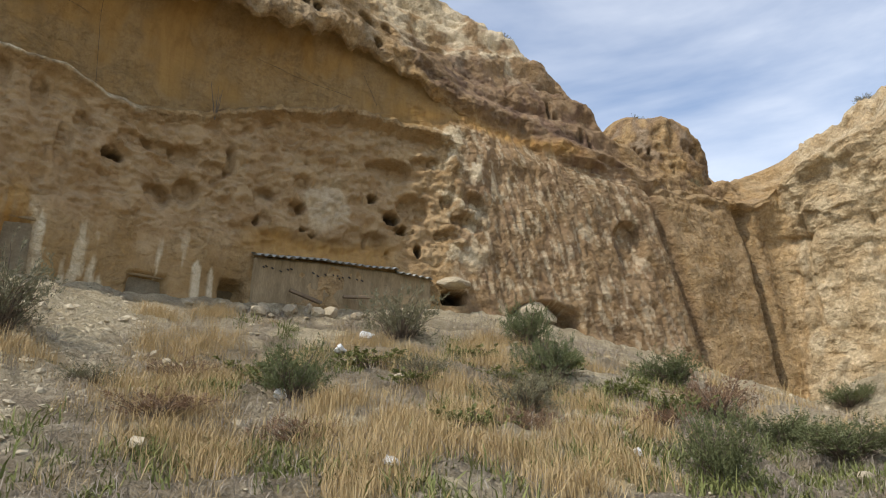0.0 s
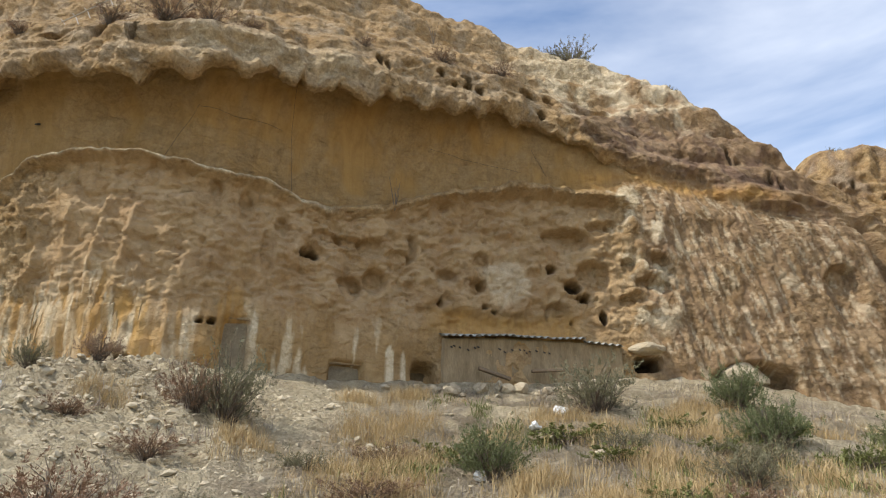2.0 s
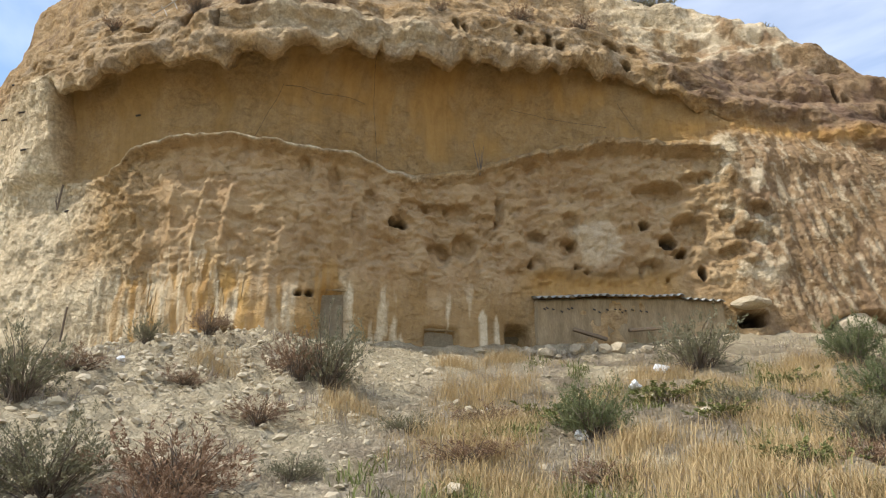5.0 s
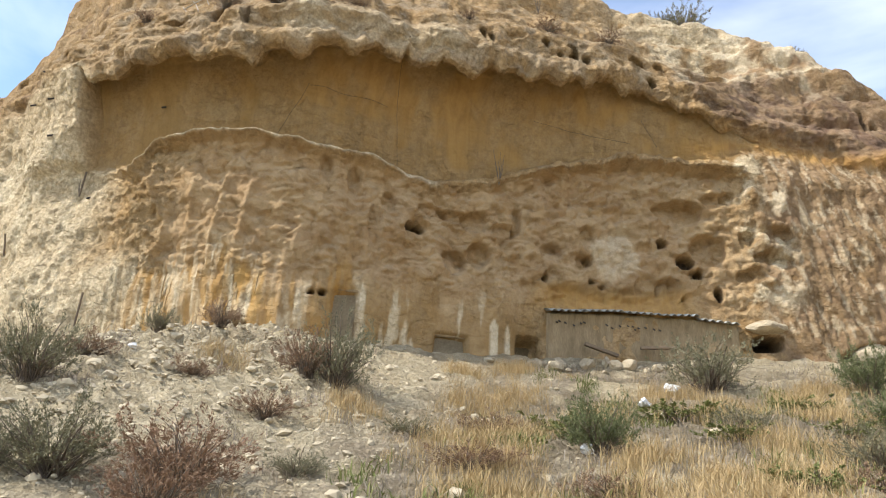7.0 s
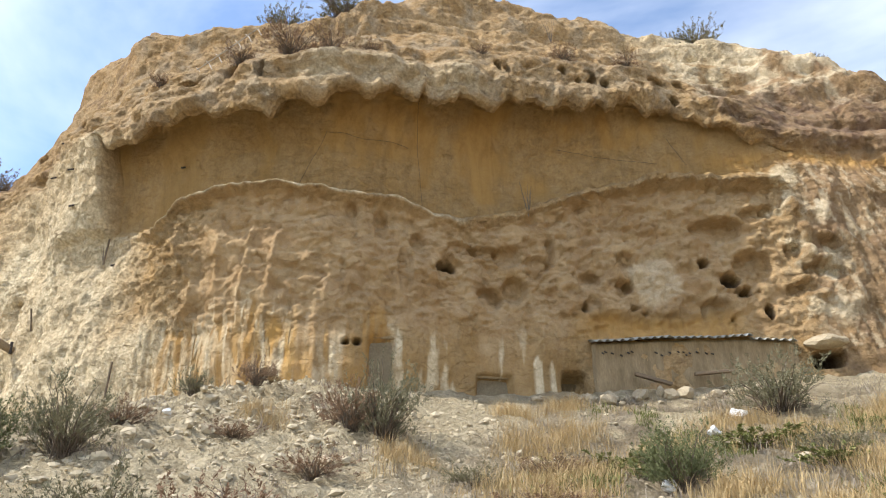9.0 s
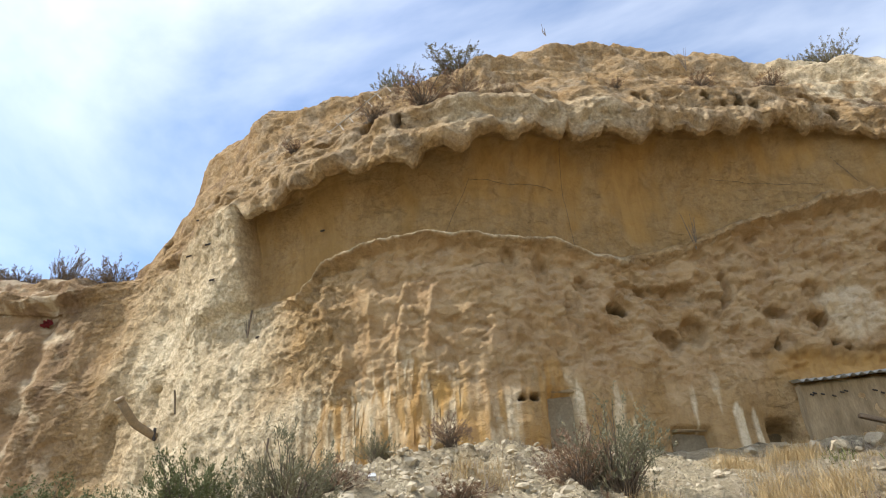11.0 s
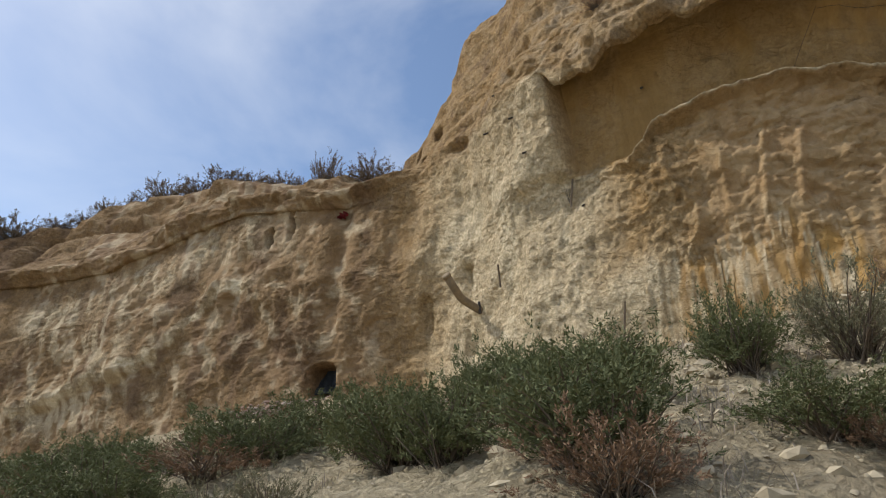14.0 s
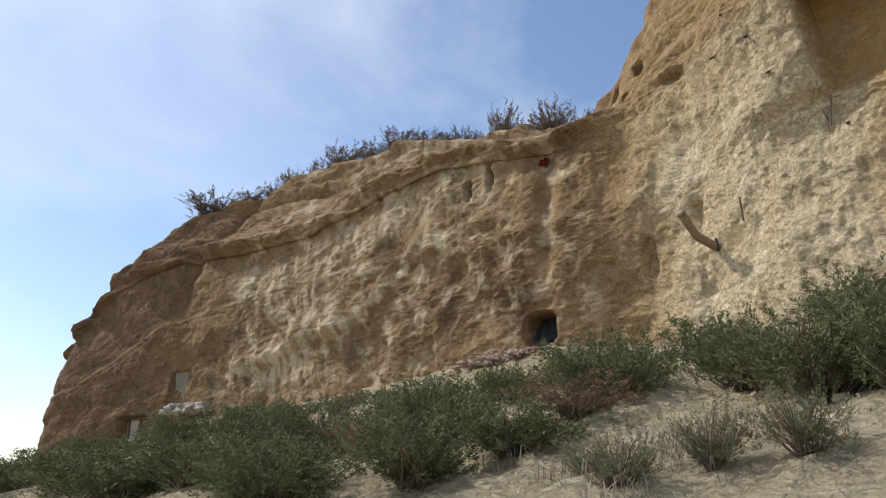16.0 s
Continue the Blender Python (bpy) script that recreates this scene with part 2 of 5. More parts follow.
RED = plain_material("red_cloth", (0.32, 0.035, 0.03), (0.20, 0.03, 0.03), 6.0, 0.8, 0.4, 0.02)
BRICK = plain_material("terracotta_brick", (0.36, 0.14, 0.07), (0.28, 0.11, 0.06), 6.0, 0.9, 0.3, 0.01)
BARK = plain_material("dry_twigs", (0.20, 0.155, 0.11), (0.13, 0.10, 0.075), 8.0, 0.9, 0.2, 0.01)
LEAF_DARK = leaf_material("dark_green_leaves", (0.095, 0.112, 0.048), (0.195, 0.205, 0.095))
LEAF_GREY = leaf_material("grey_green_leaves", (0.145, 0.142, 0.082), (0.245, 0.222, 0.135))
LEAF_FRESH = leaf_material("fresh_green_leaves", (0.125, 0.145, 0.045), (0.22, 0.22, 0.08))
LEAF_BROWN = leaf_material("brown_dry_leaves", (0.19, 0.115, 0.07), (0.31, 0.215, 0.135))
LEAF_DUN = leaf_material("dun_dry_leaves", (0.13, 0.098, 0.068), (0.22, 0.172, 0.118))
STRAW = leaf_material("yellow_straw", (0.36, 0.265, 0.125), (0.50, 0.395, 0.22))
STRAW_GREY = leaf_material("grey_straw", (0.27, 0.225, 0.175), (0.39, 0.345, 0.28))

# ---- the cliff: a long wall whose profile changes along its foot ----
PLAN = [(-48.5, 3.0), (-46.9, -0.6), (-45.2, -1.9), (-43, -0.3), (-39.5, 2.4), (-35.2, 5.0), (-31.5, 6.3), (-26.5, 8.2), (-22.5, 9.4), (-20, 10.6),
        (-17.8, 10.7), (-15.5, 10.2), (-13, 10.5), (-11, 10.9), (-9, 11.6), (-7.1, 13.3), (-5, 15.0), (-2, 16.8), (0.5, 17.6),
        (3.4, 18.3), (6.8, 19.3), (9.6, 20.3), (10.8, 20.9), (11.5, 20.3), (14, 18.2), (18, 15.5), (24, 11), (30, 6)]


def foot_curve():
    p = np.array(PLAN, float)
    q = np.vstack([2 * p[0] - p[1], p, 2 * p[-1] - p[-2]])
    out = []
    for i in range(1, len(q) - 2):
        a, b, c, d = q[i - 1:i + 3]
        t = np.arange(0, 1, 0.02)[:, None]
        out.append(0.5 * (2 * b + (c - a) * t + (2 * a - 5 * b + 4 * c - d) * t * t + (3 * b - a - 3 * c + d) * t ** 3))
    c = np.vstack([*out, p[-1:]])
    s = np.concatenate([[0], np.cumsum(np.hypot(*np.diff(c, axis=0).T))])
    s = s - s[150] + 6.3
    tan = np.gradient(c, axis=0)
    k = np.ones(31) / 31
    tan = np.stack([np.convolve(np.pad(tan[:, i], 15, mode="edge"), k, "valid") for i in (0, 1)], 1)
    tan /= np.hypot(*tan.T)[:, None]
    return c, s, np.stack([tan[:, 1], -tan[:, 0]], 1)


FOOT, FOOT_S, FOOT_N = foot_curve()


def foot(s):
    return np.stack([np.interp(s, FOOT_S, FOOT[:, i]) for i in (0, 1)], -1)


def out_of(s):
    n = np.stack([np.interp(s, FOOT_S, FOOT_N[:, i]) for i in (0, 1)], -1)
    return n / np.linalg.norm(n, axis=-1, keepdims=True)


def base_z(s):
    return keys(s, (0, 2.0), (4.7, 2.4), (9.3, 3.5), (14, 4.2), (20, 4.3), (25.6, 4.7), (29.6, 4.9), (32.4, 4.6), (38, 4.3), (40, 4.4), (43.3, 4.6),
                (46.5, 4.7), (51, 4.9), (53.7, 5.1), (55.9, 5.0), (57.7, 4.7), (61, 4.0), (65.5, 3.1), (68, 3.9), (75, 4), (90, 4))


def lip_z(s):
    z = keys(s, (0, 4.5), (5, 5.4), (10, 8.0), (16, 8.8), (25, 8.6), (31, 8.3), (37.2, 8.6), (39.2, 8.5), (39.8, 9.1), (41.2, 9.25), (42.3, 9.15),
             (43.5, 9.0), (44.7, 9.0), (45.6, 8.75), (46.2, 8.75), (47.7, 9.0), (49, 9.5), (51.3, 10.1), (53, 10.0), (54.5, 9.7), (57, 9.2), (59.6, 8.8), (61.6, 8.6),
             (63.2, 8.3), (65.5, 8.0), (70, 8.4), (90, 10))
    return z + 0.10 * fbm(s * 1.7, s * 0 + 3.1, 3, 5)


def lip_d(s):
    return keys(s, (0, -0.2), (10, -0.1), (30, 0), (36.5, 0.1), (38.6, 0.2), (39.4, 0.5), (40.2, 0.75), (42.5, 0.75), (44, 0.62), (45.6, 0.35), (47, 0.05), (50, 0.0), (53, 0.2), (54.5, 0.15),
                (57, 0.0), (62, -0.1), (66, -0.25), (70, -0.2), (90, -0.3)) + 0.10 * fbm(s * 1.3, s * 0 + 8.2, 3, 6) * band(38.5, 55, 1, s)


def brow_z(s):
    z = brow_line(s)
    drips = keys(s, (37.7, 11.05), (37.8, 10.75), (38.2, 10.45), (38.57, 10.42), (38.87, 10.15), (39.2, 10.7), (39.9, 10.78), (40.55, 10.98), (40.8, 10.78), (41.2, 10.74), (41.63, 10.62),
                 (41.95, 10.54), (42.14, 10.2), (42.27, 10.9), (42.64, 11.03), (42.94, 10.68), (43.34, 11.15), (43.66, 11.37), (43.95, 11.16), (44.1, 11.28), (44.43, 11.57), (44.7, 11.45), (45.03, 11.2),
                 (45.16, 11.78), (45.5, 11.5), (45.97, 11.44), (46.12, 11.86), (46.4, 11.58), (47.04, 11.35), (47.27, 11.7), (47.47, 12.07), (47.8, 11.75), (48.46, 11.62), (48.9, 11.88), (49.46, 11.68),
                 (49.85, 11.96), (50.3, 11.9), (50.45, 12.36), (50.65, 12.3), (51.1, 12.24), (51.8, 12.12), (52.5, 12.0), (53.14, 11.6), (53.74, 11.2), (54.4, 10.78))
    inside = band(37.75, 54.0, 0.15, s)
    return z + (0.55 * (drips - z) - 0.15 + 0.16 * fbm(s * 1.9, s * 0 + 2.2, 5, 10, 0.62)) * inside


def brow_line(s):
    """The smooth height of the overhang's edge, without its hanging drips."""
    return keys(s, (-2, 7), (2, 6.5), (4, 7.8), (6.6, 10.2), (10, 11.2), (15.7, 11.0), (18.7, 10.9), (20.7, 11.3), (23, 11.6), (25, 11.7), (28.5, 11.0), (30, 10.8), (33, 11.2), (37, 11.1), (37.7, 11.1),
                (40, 11.2), (42, 11.35), (44.0, 11.7), (46, 12.0), (48, 12.2), (50, 12.4), (51.9, 12.35), (53.5, 11.55), (54.6, 10.7), (56, 10.3), (58, 9.6),
                (60, 9.2), (64.6, 8.9), (65.5, 9.4), (67, 9.9), (70, 10.6), (90, 12))


def brow_d(s):
    return keys(s, (0, -0.8), (10, -0.45), (20, -0.35), (30, -0.3), (34, 0.1), (36, 0.5), (37.3, 0.85), (39, 0.95), (42, 0.95), (45, 0.75), (48, 0.72), (50, 0.45), (52, 0.15),
                (54, 0.0), (57, -0.2), (64, -0.4), (65.6, 0.1), (67, 0.25), (70, 0.3), (90, 0.2)) + 0.16 * fbm(s * 0.9, s * 0 + 4.4, 3, 12) * band(38, 54, 1, s)


def back_d(s):
    return keys(s, (0, -0.5), (10, -0.25), (30, -0.1), (36.5, 0.25), (37.5, 0.3), (37.8, -0.05), (38.6, -0.05), (40, 0.05), (42, -0.35), (46, -0.6), (50, -0.55), (52.5, -0.3), (54.5, 0.05),
                (57, -0.1), (62, -0.2), (66, -0.4), (70, -0.45), (90, -0.4))


def sky_d(s):
    return keys(s, (-2, -2), (4, -2.4), (10, -4), (20, -5), (28, -5), (31, -3), (33, -1.2), (36, -1.2), (38, -2), (42, -3), (48, -4), (54, -3), (58, -1.8), (62, -1.5), (65, -1.5), (68, -3), (90, -4))


def sky_z(s):
    z = keys(s, (-2, 9), (0, 9), (2, 9.3), (4.2, 11.8), (6.8, 14.2), (10, 15.6), (14, 16.5), (19, 16.7), (24, 15.3), (27.5, 14.6), (29.5, 13.5), (31, 13.9), (31.9, 15.4), (32.7, 16.6), (34.3, 16.7),
             (36.7, 16.6), (38.7, 16.65), (41.4, 16.9), (45, 18.2), (48, 19.9), (50.1, 19.0), (51.4, 18.4), (52.6, 17.7), (54.2, 16.5), (55.6, 15.6),
             (57, 14.5), (58.6, 13.2), (59.8, 11.9), (60.2, 11.3), (61.8, 10.6), (63.9, 10.0), (65.2, 10.3), (65.8, 11.4), (67.7, 12.8), (69, 13.5), (75, 16), (90, 18))
    return z - 0.15 + 0.3 * step(53, 55, s) + 0.35 * band(31.2, 36, 0.6, s) + 0.2 * fbm(s * 0.8, s * 0 + 6.6, 3, 15)


def blur(a, n):
    k = np.ones(2 * n + 1) / (2 * n + 1)
    return np.apply_along_axis(lambda v: np.convolve(np.pad(v, n, mode="edge"), k, "valid"), 0, a)


def bowl(s, z, cs, cz, ws, wz, power=2.0):
    """1 in the middle of a hollow, 0 outside it."""
    r = (np.abs((s - cs) / ws) ** power + np.abs((z - cz) / wz) ** power) ** (1 / power)
    return 1 - step(0.72, 1.08, r)


def scoop_out(s, z, cs, cz, ws, wz):
    """A worn hollow with a crisp upper rim and a floor that runs out softly."""
    u, w = (s - cs) / ws, (z - cz) / wz
    r = np.hypot(u, np.where(w > 0, w, 0.62 * w)) + 0.12 * perlin(s * 4.5, z * 4.5, 77)
    return (1 - step(0.8, 1.06, r)) * (0.45 + 0.55 * step(-1.5, 0.4, w))


def dent(s, z, cs, cz, ws, wz):
    r2 = ((s - cs) / ws) ** 2 + ((z - cz) / wz) ** 2
    return np.exp(-r2 * 1.2)


# dark holes: place along the foot, height, half width, half height, depth
HOLES = [(52.16, 7.93, 0.15, 0.13, 0.5), (52.71, 7.46, 0.24, 0.20, 0.35), (53.02, 7.14, 0.11, 0.13, 0.55), (50.32, 7.37, 0.12, 0.14, 0.3), (50.38, 6.83, 0.09, 0.08, 0.3),
         (50.62, 6.70, 0.09, 0.06, 0.2), (53.42, 6.60, 0.11, 0.20, 0.35), (52.57, 6.47, 0.05, 0.05, 0.2), (49.2, 6.83, 0.07, 0.12, 0.25), (43.68, 5.65, 0.08, 0.07, 0.25),
         (43.91, 5.66, 0.09, 0.07, 0.3), (46.0, 8.38, 0.07, 0.04, 0.2), (56.9, 4.8, 1.1, 0.62, 0.45), (42.3, 4.75, 0.28, 0.18, 0.5)]
BROW_HOLES = [(47.25, 13.0, 0.09, 0.26, 0.6), (47.48, 12.9, 0.08, 0.18, 0.5), (49.05, 13.15, 0.10, 0.15, 0.5), (49.85, 13.15, 0.16, 0.10, 0.4), (49.85, 12.85, 0.13, 0.18, 0.45),
              (49.45, 12.88, 0.08, 0.07, 0.4), (50.2, 12.83, 0.11, 0.10, 0.45), (51.8, 13.25, 0.28, 0.24, 0.8), (52.55, 13.45, 0.20, 0.26, 0.7), (52.1, 12.45, 0.14, 0.17, 0.4),
              (44.9, 12.75, 0.22, 0.10, 0.5), (39.9, 12.1, 0.24, 0.12, 0.5), (41.1, 12.15, 0.26, 0.30, 0.6), (41.85, 12.0, 0.10, 0.3, 0.5)]
TUBES = [(26.27, 10.5, 0.15, 0.42, 0.5), (27.15, 10.7, 0.16, 0.55, 0.5), (29.9, 11.7, 0.16, 0.22, 0.5), (30.4, 12.0, 0.14, 0.2, 0.5), (30.9, 12.25, 0.15, 0.2, 0.5), (31.2, 12.9, 0.14, 0.22, 0.5),
         (31.6, 12.4, 0.12, 0.2, 0.5), (32.0, 13.2, 0.16, 0.2, 0.5), (57.9, 12.0, 0.10, 0.28, 0.5), (58.15, 11.7, 0.07, 0.15, 0.4), (58.9, 11.0, 0.10, 0.2, 0.4), (59.2, 10.85, 0.1, 0.25, 0.4)]
# soft hollows
HOLLOWS = [(46.9, 6.96, 0.30, 0.22, 0.22), (47.55, 7.25, 0.28, 0.22, 0.28), (49.37, 7.56, 0.28, 0.18, 0.22), (50.31, 8.0, 0.20, 0.28, 0.22), (52.25, 6.78, 0.28, 0.24, 0.28), (53.3, 7.85, 0.42, 0.3, 0.3),
           (52.6, 8.83, 0.6, 0.24, 0.36), (53.5, 9.1, 0.3, 0.14, 0.2), (46.3, 8.05, 0.4, 0.16, 0.2), (47.4, 8.05, 0.30, 0.2, 0.24), (48.15, 7.9, 0.3, 0.16, 0.2), (52.85, 7.14, 0.09, 0.1, 0.25),
           (44.9, 7.5, 0.15, 0.4, 0.14), (54.9, 7.4, 0.3, 0.14, 0.14), (55.0, 8.1, 0.2, 0.16, 0.16), (59.65, 7.4, 0.45, 0.55, 0.3),
           (50.15, 7.36, 0.16, 0.16, 0.2), (51.73, 6.74, 0.3, 0.3, 0.15), (54.09, 7.1, 0.2, 0.12, 0.2), (54.6, 7.55, 0.26, 0.11, 0.2), (54.2, 8.05, 0.17, 0.14, 0.2), (53.83, 9.16, 0.16, 0.14, 0.2),
           (46.85, 8.1, 0.3, 0.12, 0.2), (44.35, 8.45, 0.14, 0.3, 0.16), (43.7, 8.6, 0.12, 0.22, 0.14), (45.2, 8.1, 0.16, 0.2, 0.14)]


def relief(s, z, v):
    """Carving, erosion and grain of the rock, outward in metres; v: 0 foot, 1 lip, 2 brow, 3 skyline."""
    zb, zl, zw = base_z(s), lip_z(s), brow_z(s)
    low = 1 - step(0.93, 1.05, v)
    alcove = band(1.05, 1.9, 0.06, v) * step(37.6, 37.8, s) * (1 - step(53.8, 54.8, s))
    crown = step(1.95, 2.1, v)
    house = low * band(39.2, 54.2, 0.7, s)
    left = 1 - step(30.5, 32.5, s)
    butt = step(30.7, 32.3, s) * (1 - crown) * (1 - np.where(v > 1.03, step(37.6, 37.8, s), step(37.8, 39.4, s)))
    flank = step(53.9, 55.2, s) * (1 - step(64.8, 65.8, s)) * (1 - step(1.9, 2.2, v))
    right = step(65.2, 66.2, s)
    d = 0.20 * fbm(s * 0.35, z * 0.4, 3, 21) * (1 - 0.75 * alcove)
    d = d + alcove * (0.05 * fbm(s * 1.2, z * 1.0, 4, 22))
    d = d + house * (0.09 * fbm(s * 0.9, z * 0.9, 4, 23) + 0.016 * ridged(s * 2.6, z * 0.8, 4, 24))
    # worn hollows above the doors
    pits = np.clip(fbm(s * 1.5, z * 2.0, 2, 25) - 0.18, 0, 1)
    d = d - house * pits * (0.05 + 0.12 * step(45, 46, s)) * step(6.2, 7.0, z)
    # weathered scallops with sharp upper lips
    far, own = cells(s * 1.25 + 0.5 * fbm(s * 1.4, z * 1.4, 3, 45), z * 1.9 + 0.5 * fbm(s * 1.4 + 5, z * 1.4, 3, 46), 2)
    scoop = np.clip(0.62 - far, 0, 1) * step(0.45, 0.6, own)
    d = d - house * scoop * 0.16 * step(6.3, 6.9, z) * step(43.5, 45.5, s)
    far, own = cells(s * 2.8 + 0.6 * fbm(s * 2, z * 2, 3, 47), z * 3.4, 5)
    d = d - (house * step(6.2, 6.8, z) * (0.35 + 0.65 * step(45, 47, s)) + 0.8 * crown * band(36, 58, 1, s)) * np.clip(0.55 - far, 0, 1) * step(0.5, 0.6, own) * 0.14
    # coats of old plaster broken off in crisp-edged flakes
    for f, seed, thick in ((0.55, 140, 0.05), (0.95, 141, 0.045), (1.7, 142, 0.03)):
        edge = fbm(s * f + 0.25 * fbm(s * 2.5, z * 2.5, 2, seed + 9), z * f * 1.35, 4, seed, 0.55)
        d = d + house * thick * (step(0.03, 0.07, edge) - step(-0.22, -0.18, edge)) * step(5.6, 6.4, z)
    # crusty buttress with slanting wrinkles
    d = d + butt * (0.24 * fbm(s * 0.6 - z * 0.2, z * 0.4, 3, 26) + 0.04 * ridged(s * 2.2 + z * 0.7 + 0.6 * fbm(s, z, 3, 48), z * 1.6 - s * 0.3, 5, 27, 0.62) + 0.035 * ridged(s * 2.6, z * 0.45, 4, 49))
    # dripping flutes at the foot of the buttress and under the ledge
    drip = band(38.2, 43.6, 0.6, s) * (1 - step(5.8, 7.3, z + 0.35 * fbm(s * 1.2, z * 0.5, 2, 28)))
    d = d + drip * 0.05 * ridged(s * 2.6, z * 0.28, 4, 29)
    ribs = np.exp(-((s - 41.55 - 0.1 * (z - 7)) / 0.075) ** 2) * band(6.6, 8.3, 0.2, z) + np.exp(-((s - 42.15 - 0.15 * (z - 7.2)) / 0.07) ** 2) * band(6.7, 8.1, 0.2, z)
    ribs = ribs + np.exp(-((s - 40.1 + 0.25 * np.sin(z * 2.5)) / 0.09) ** 2) * band(6.2, 8.6, 0.2, z) + 0.6 * np.exp(-((s - 40.9) / 0.06) ** 2) * band(7.0, 8.0, 0.2, z)
    d = d + 0.11 * ribs
    tangle = band(38.3, 40.0, 0.3, s) * band(7.1, 8.9, 0.3, z)
    d = d + tangle * 0.08 * ridged(s * 1.7 + z, z * 2.2, 3, 30)
    # slanting flutes of the flank
    a = s - 0.27 * (8 - z) + 0.15 * fbm(s * 0.7, z * 0.7, 3, 60)
    d = d + flank * 0.05 * fbm(s * 1.3, z * 1.3, 4, 68) + flank * (0.045 * ridged(a * 2.3, z * 0.33 + s * 0.1, 5, 31, 0.6) + 0.055 * ridged(a * 3.9, z * 1.1, 4, 32)) * (1 - 0.85 * step(60.6, 62, s + 0.25 * (z - 6)) * (1 - step(8.4, 9.2, z)))
    d = d - flank * 0.35 * np.exp(-((a - 61.0) / 0.22) ** 2) - flank * 0.7 * np.exp(-((s - 64.35 - 0.12 * (8 - z)) / 0.22) ** 2)
    lobes = band(54.0, 55.5, 0.25, s) * band(6.3, 10.5, 0.4, z)
    d = d + lobes * 0.10 * np.clip(ridged(s * 1.6 + 0.4 * z, z * 1.15, 3, 33), -0.6, 1.4)
    for cs, cz, ws, wz in ((53.97, 9.9, 0.3, 0.15), (54.33, 9.12, 0.2, 0.24), (54.52, 8.45, 0.13, 0.28), (54.9, 8.3, 0.2, 0.12), (54.55, 7.95, 0.12, 0.2), (54.75, 7.75, 0.22, 0.1), (54.3, 7.3, 0.14, 0.12), (54.55, 6.9, 0.2, 0.12)):
        d = d + 0.18 * (1 - step(0.55, 1.1, np.hypot((s - cs) / ws, (z - cz) / wz) + 0.3 * perlin(s * 4, z * 4, 78)))
    # bare left wall: slanted beds and vertical wash
    d = d + left * (1 - crown) * (0.20 * fbm(s * 0.3, z * 0.4, 3, 34) + 0.045 * ridged(s * 0.8 + 0.9 * fbm(s * 0.4, z * 0.4, 2, 54), z * 0.5 - s * 0.12, 5, 35, 0.62) + 0.03 * ridged(s * 2.3, z * 1.3 - 0.4 * s, 5, 36, 0.62))
    d = d - left * 0.22 * np.exp(-((s - 29.3) / 0.3) ** 2) * step(5.5, 7.5, z)
    d = d - left * 0.6 * np.exp(-((s - 10.7 - 0.2 * (z - 10)) / 0.45) ** 2) * step(8.2, 9.6, z)
    bed = keys(s, (13, 5.6), (16, 6.0), (18.8, 6.7), (20.2, 6.75), (21.9, 7.25), (23.5, 8.3), (24.3, 9.0), (25.6, 9.1), (28, 9.3)) + 0.2 * fbm(s * 0.9, z * 0.6, 3, 143)
    d = d + left * 0.32 * step(-0.5, 0.0, z - bed) * (1 - step(0.0, 0.9, z - bed)) * band(13.5, 26.5, 1.2, s) * (0.6 + 0.8 * fbm(s * 0.7, z * 0.7, 3, 144))
    rough = left * (1 - crown) * step(13.2, 15, s) * (0.4 + 0.6 * step(-0.15, 0.2, fbm(s * 0.35, z * 0.4, 3, 145)))
    d = d + rough * (0.055 * ridged(s * 0.9 + 0.3 * z, z * 1.5 - 0.5 * s, 5, 146, 0.65) + 0.04 * ridged(s * 3.0, z * 0.7, 4, 147, 0.6))
    # bright right wall: blocky, with vertical cracks
    d = d + right * (0.25 * fbm(s * 0.5, z * 0.5, 4, 37) + 0.10 * ridged(s * 1.5, z * 0.9, 5, 38, 0.6) - 0.45 * np.clip(ridged(s * 0.55, z * 0.06, 2, 39) - 0.9, 0, 1))
    far, own = cells(s * 1.1 + 0.4 * fbm(s, z, 3, 148), z * 1.7 + 0.3 * fbm(s, z, 3, 149), 8)
    d = d + right * (0.16 * (own - 0.5) * (1 - step(0.5, 0.62, far)) - 0.30 * np.exp(-((np.abs(np.mod(s * 0.55 + 0.25 * fbm(s * 0.2, z * 0.35, 3, 150), 1) - 0.5)) / 0.05) ** 2) * step(4.5, 6, z) * (1 - step(8.4, 9.2, z)))
    # crown: knobs, cavities and ledges
    beds = np.sin(z * 5.2 + 2.2 * fbm(s * 0.25, z * 0.3, 3, 40))
    d = d + crown * (0.22 * fbm(s * 0.5, z * 0.7, 4, 41) + 0.065 * ridged(s * 1.4, z * 1.9, 5, 42, 0.62) + 0.09 * beds * (1 - step(63, 66, s)))
    caves = np.clip(fbm(s * 1.1, z * 1.5, 2, 43) - 0.24, 0, 1)
    d = d - crown * caves * (0.35 + 0.6 * step(50, 53, s))
    d = d + 0.12 * band(1.92, 2.12, 0.05, v) * band(38, 54, 1, s) * ridged(s * 1.3, z * 0.5, 3, 44)
    # fine crumbly grain everywhere but on the dressed back wall
    d = d + (0.018 * ridged(s * 3.6, z * 3.9, 3, 52, 0.6) + 0.012 * fbm(s * 8, z * 8, 2, 53)) * (1 - 0.7 * alcove) * (1 - 0.85 * house)
    # overhanging bed along the top of the bare wall
    d = d + band(8, 29.5, 2, s) * (0.20 * band(1.97, 2.2, 0.06, v) - 0.10 * band(1.7, 1.93, 0.06, v)) * (0.7 + 0.6 * fbm(s * 0.8, z * 0.8, 3, 74))
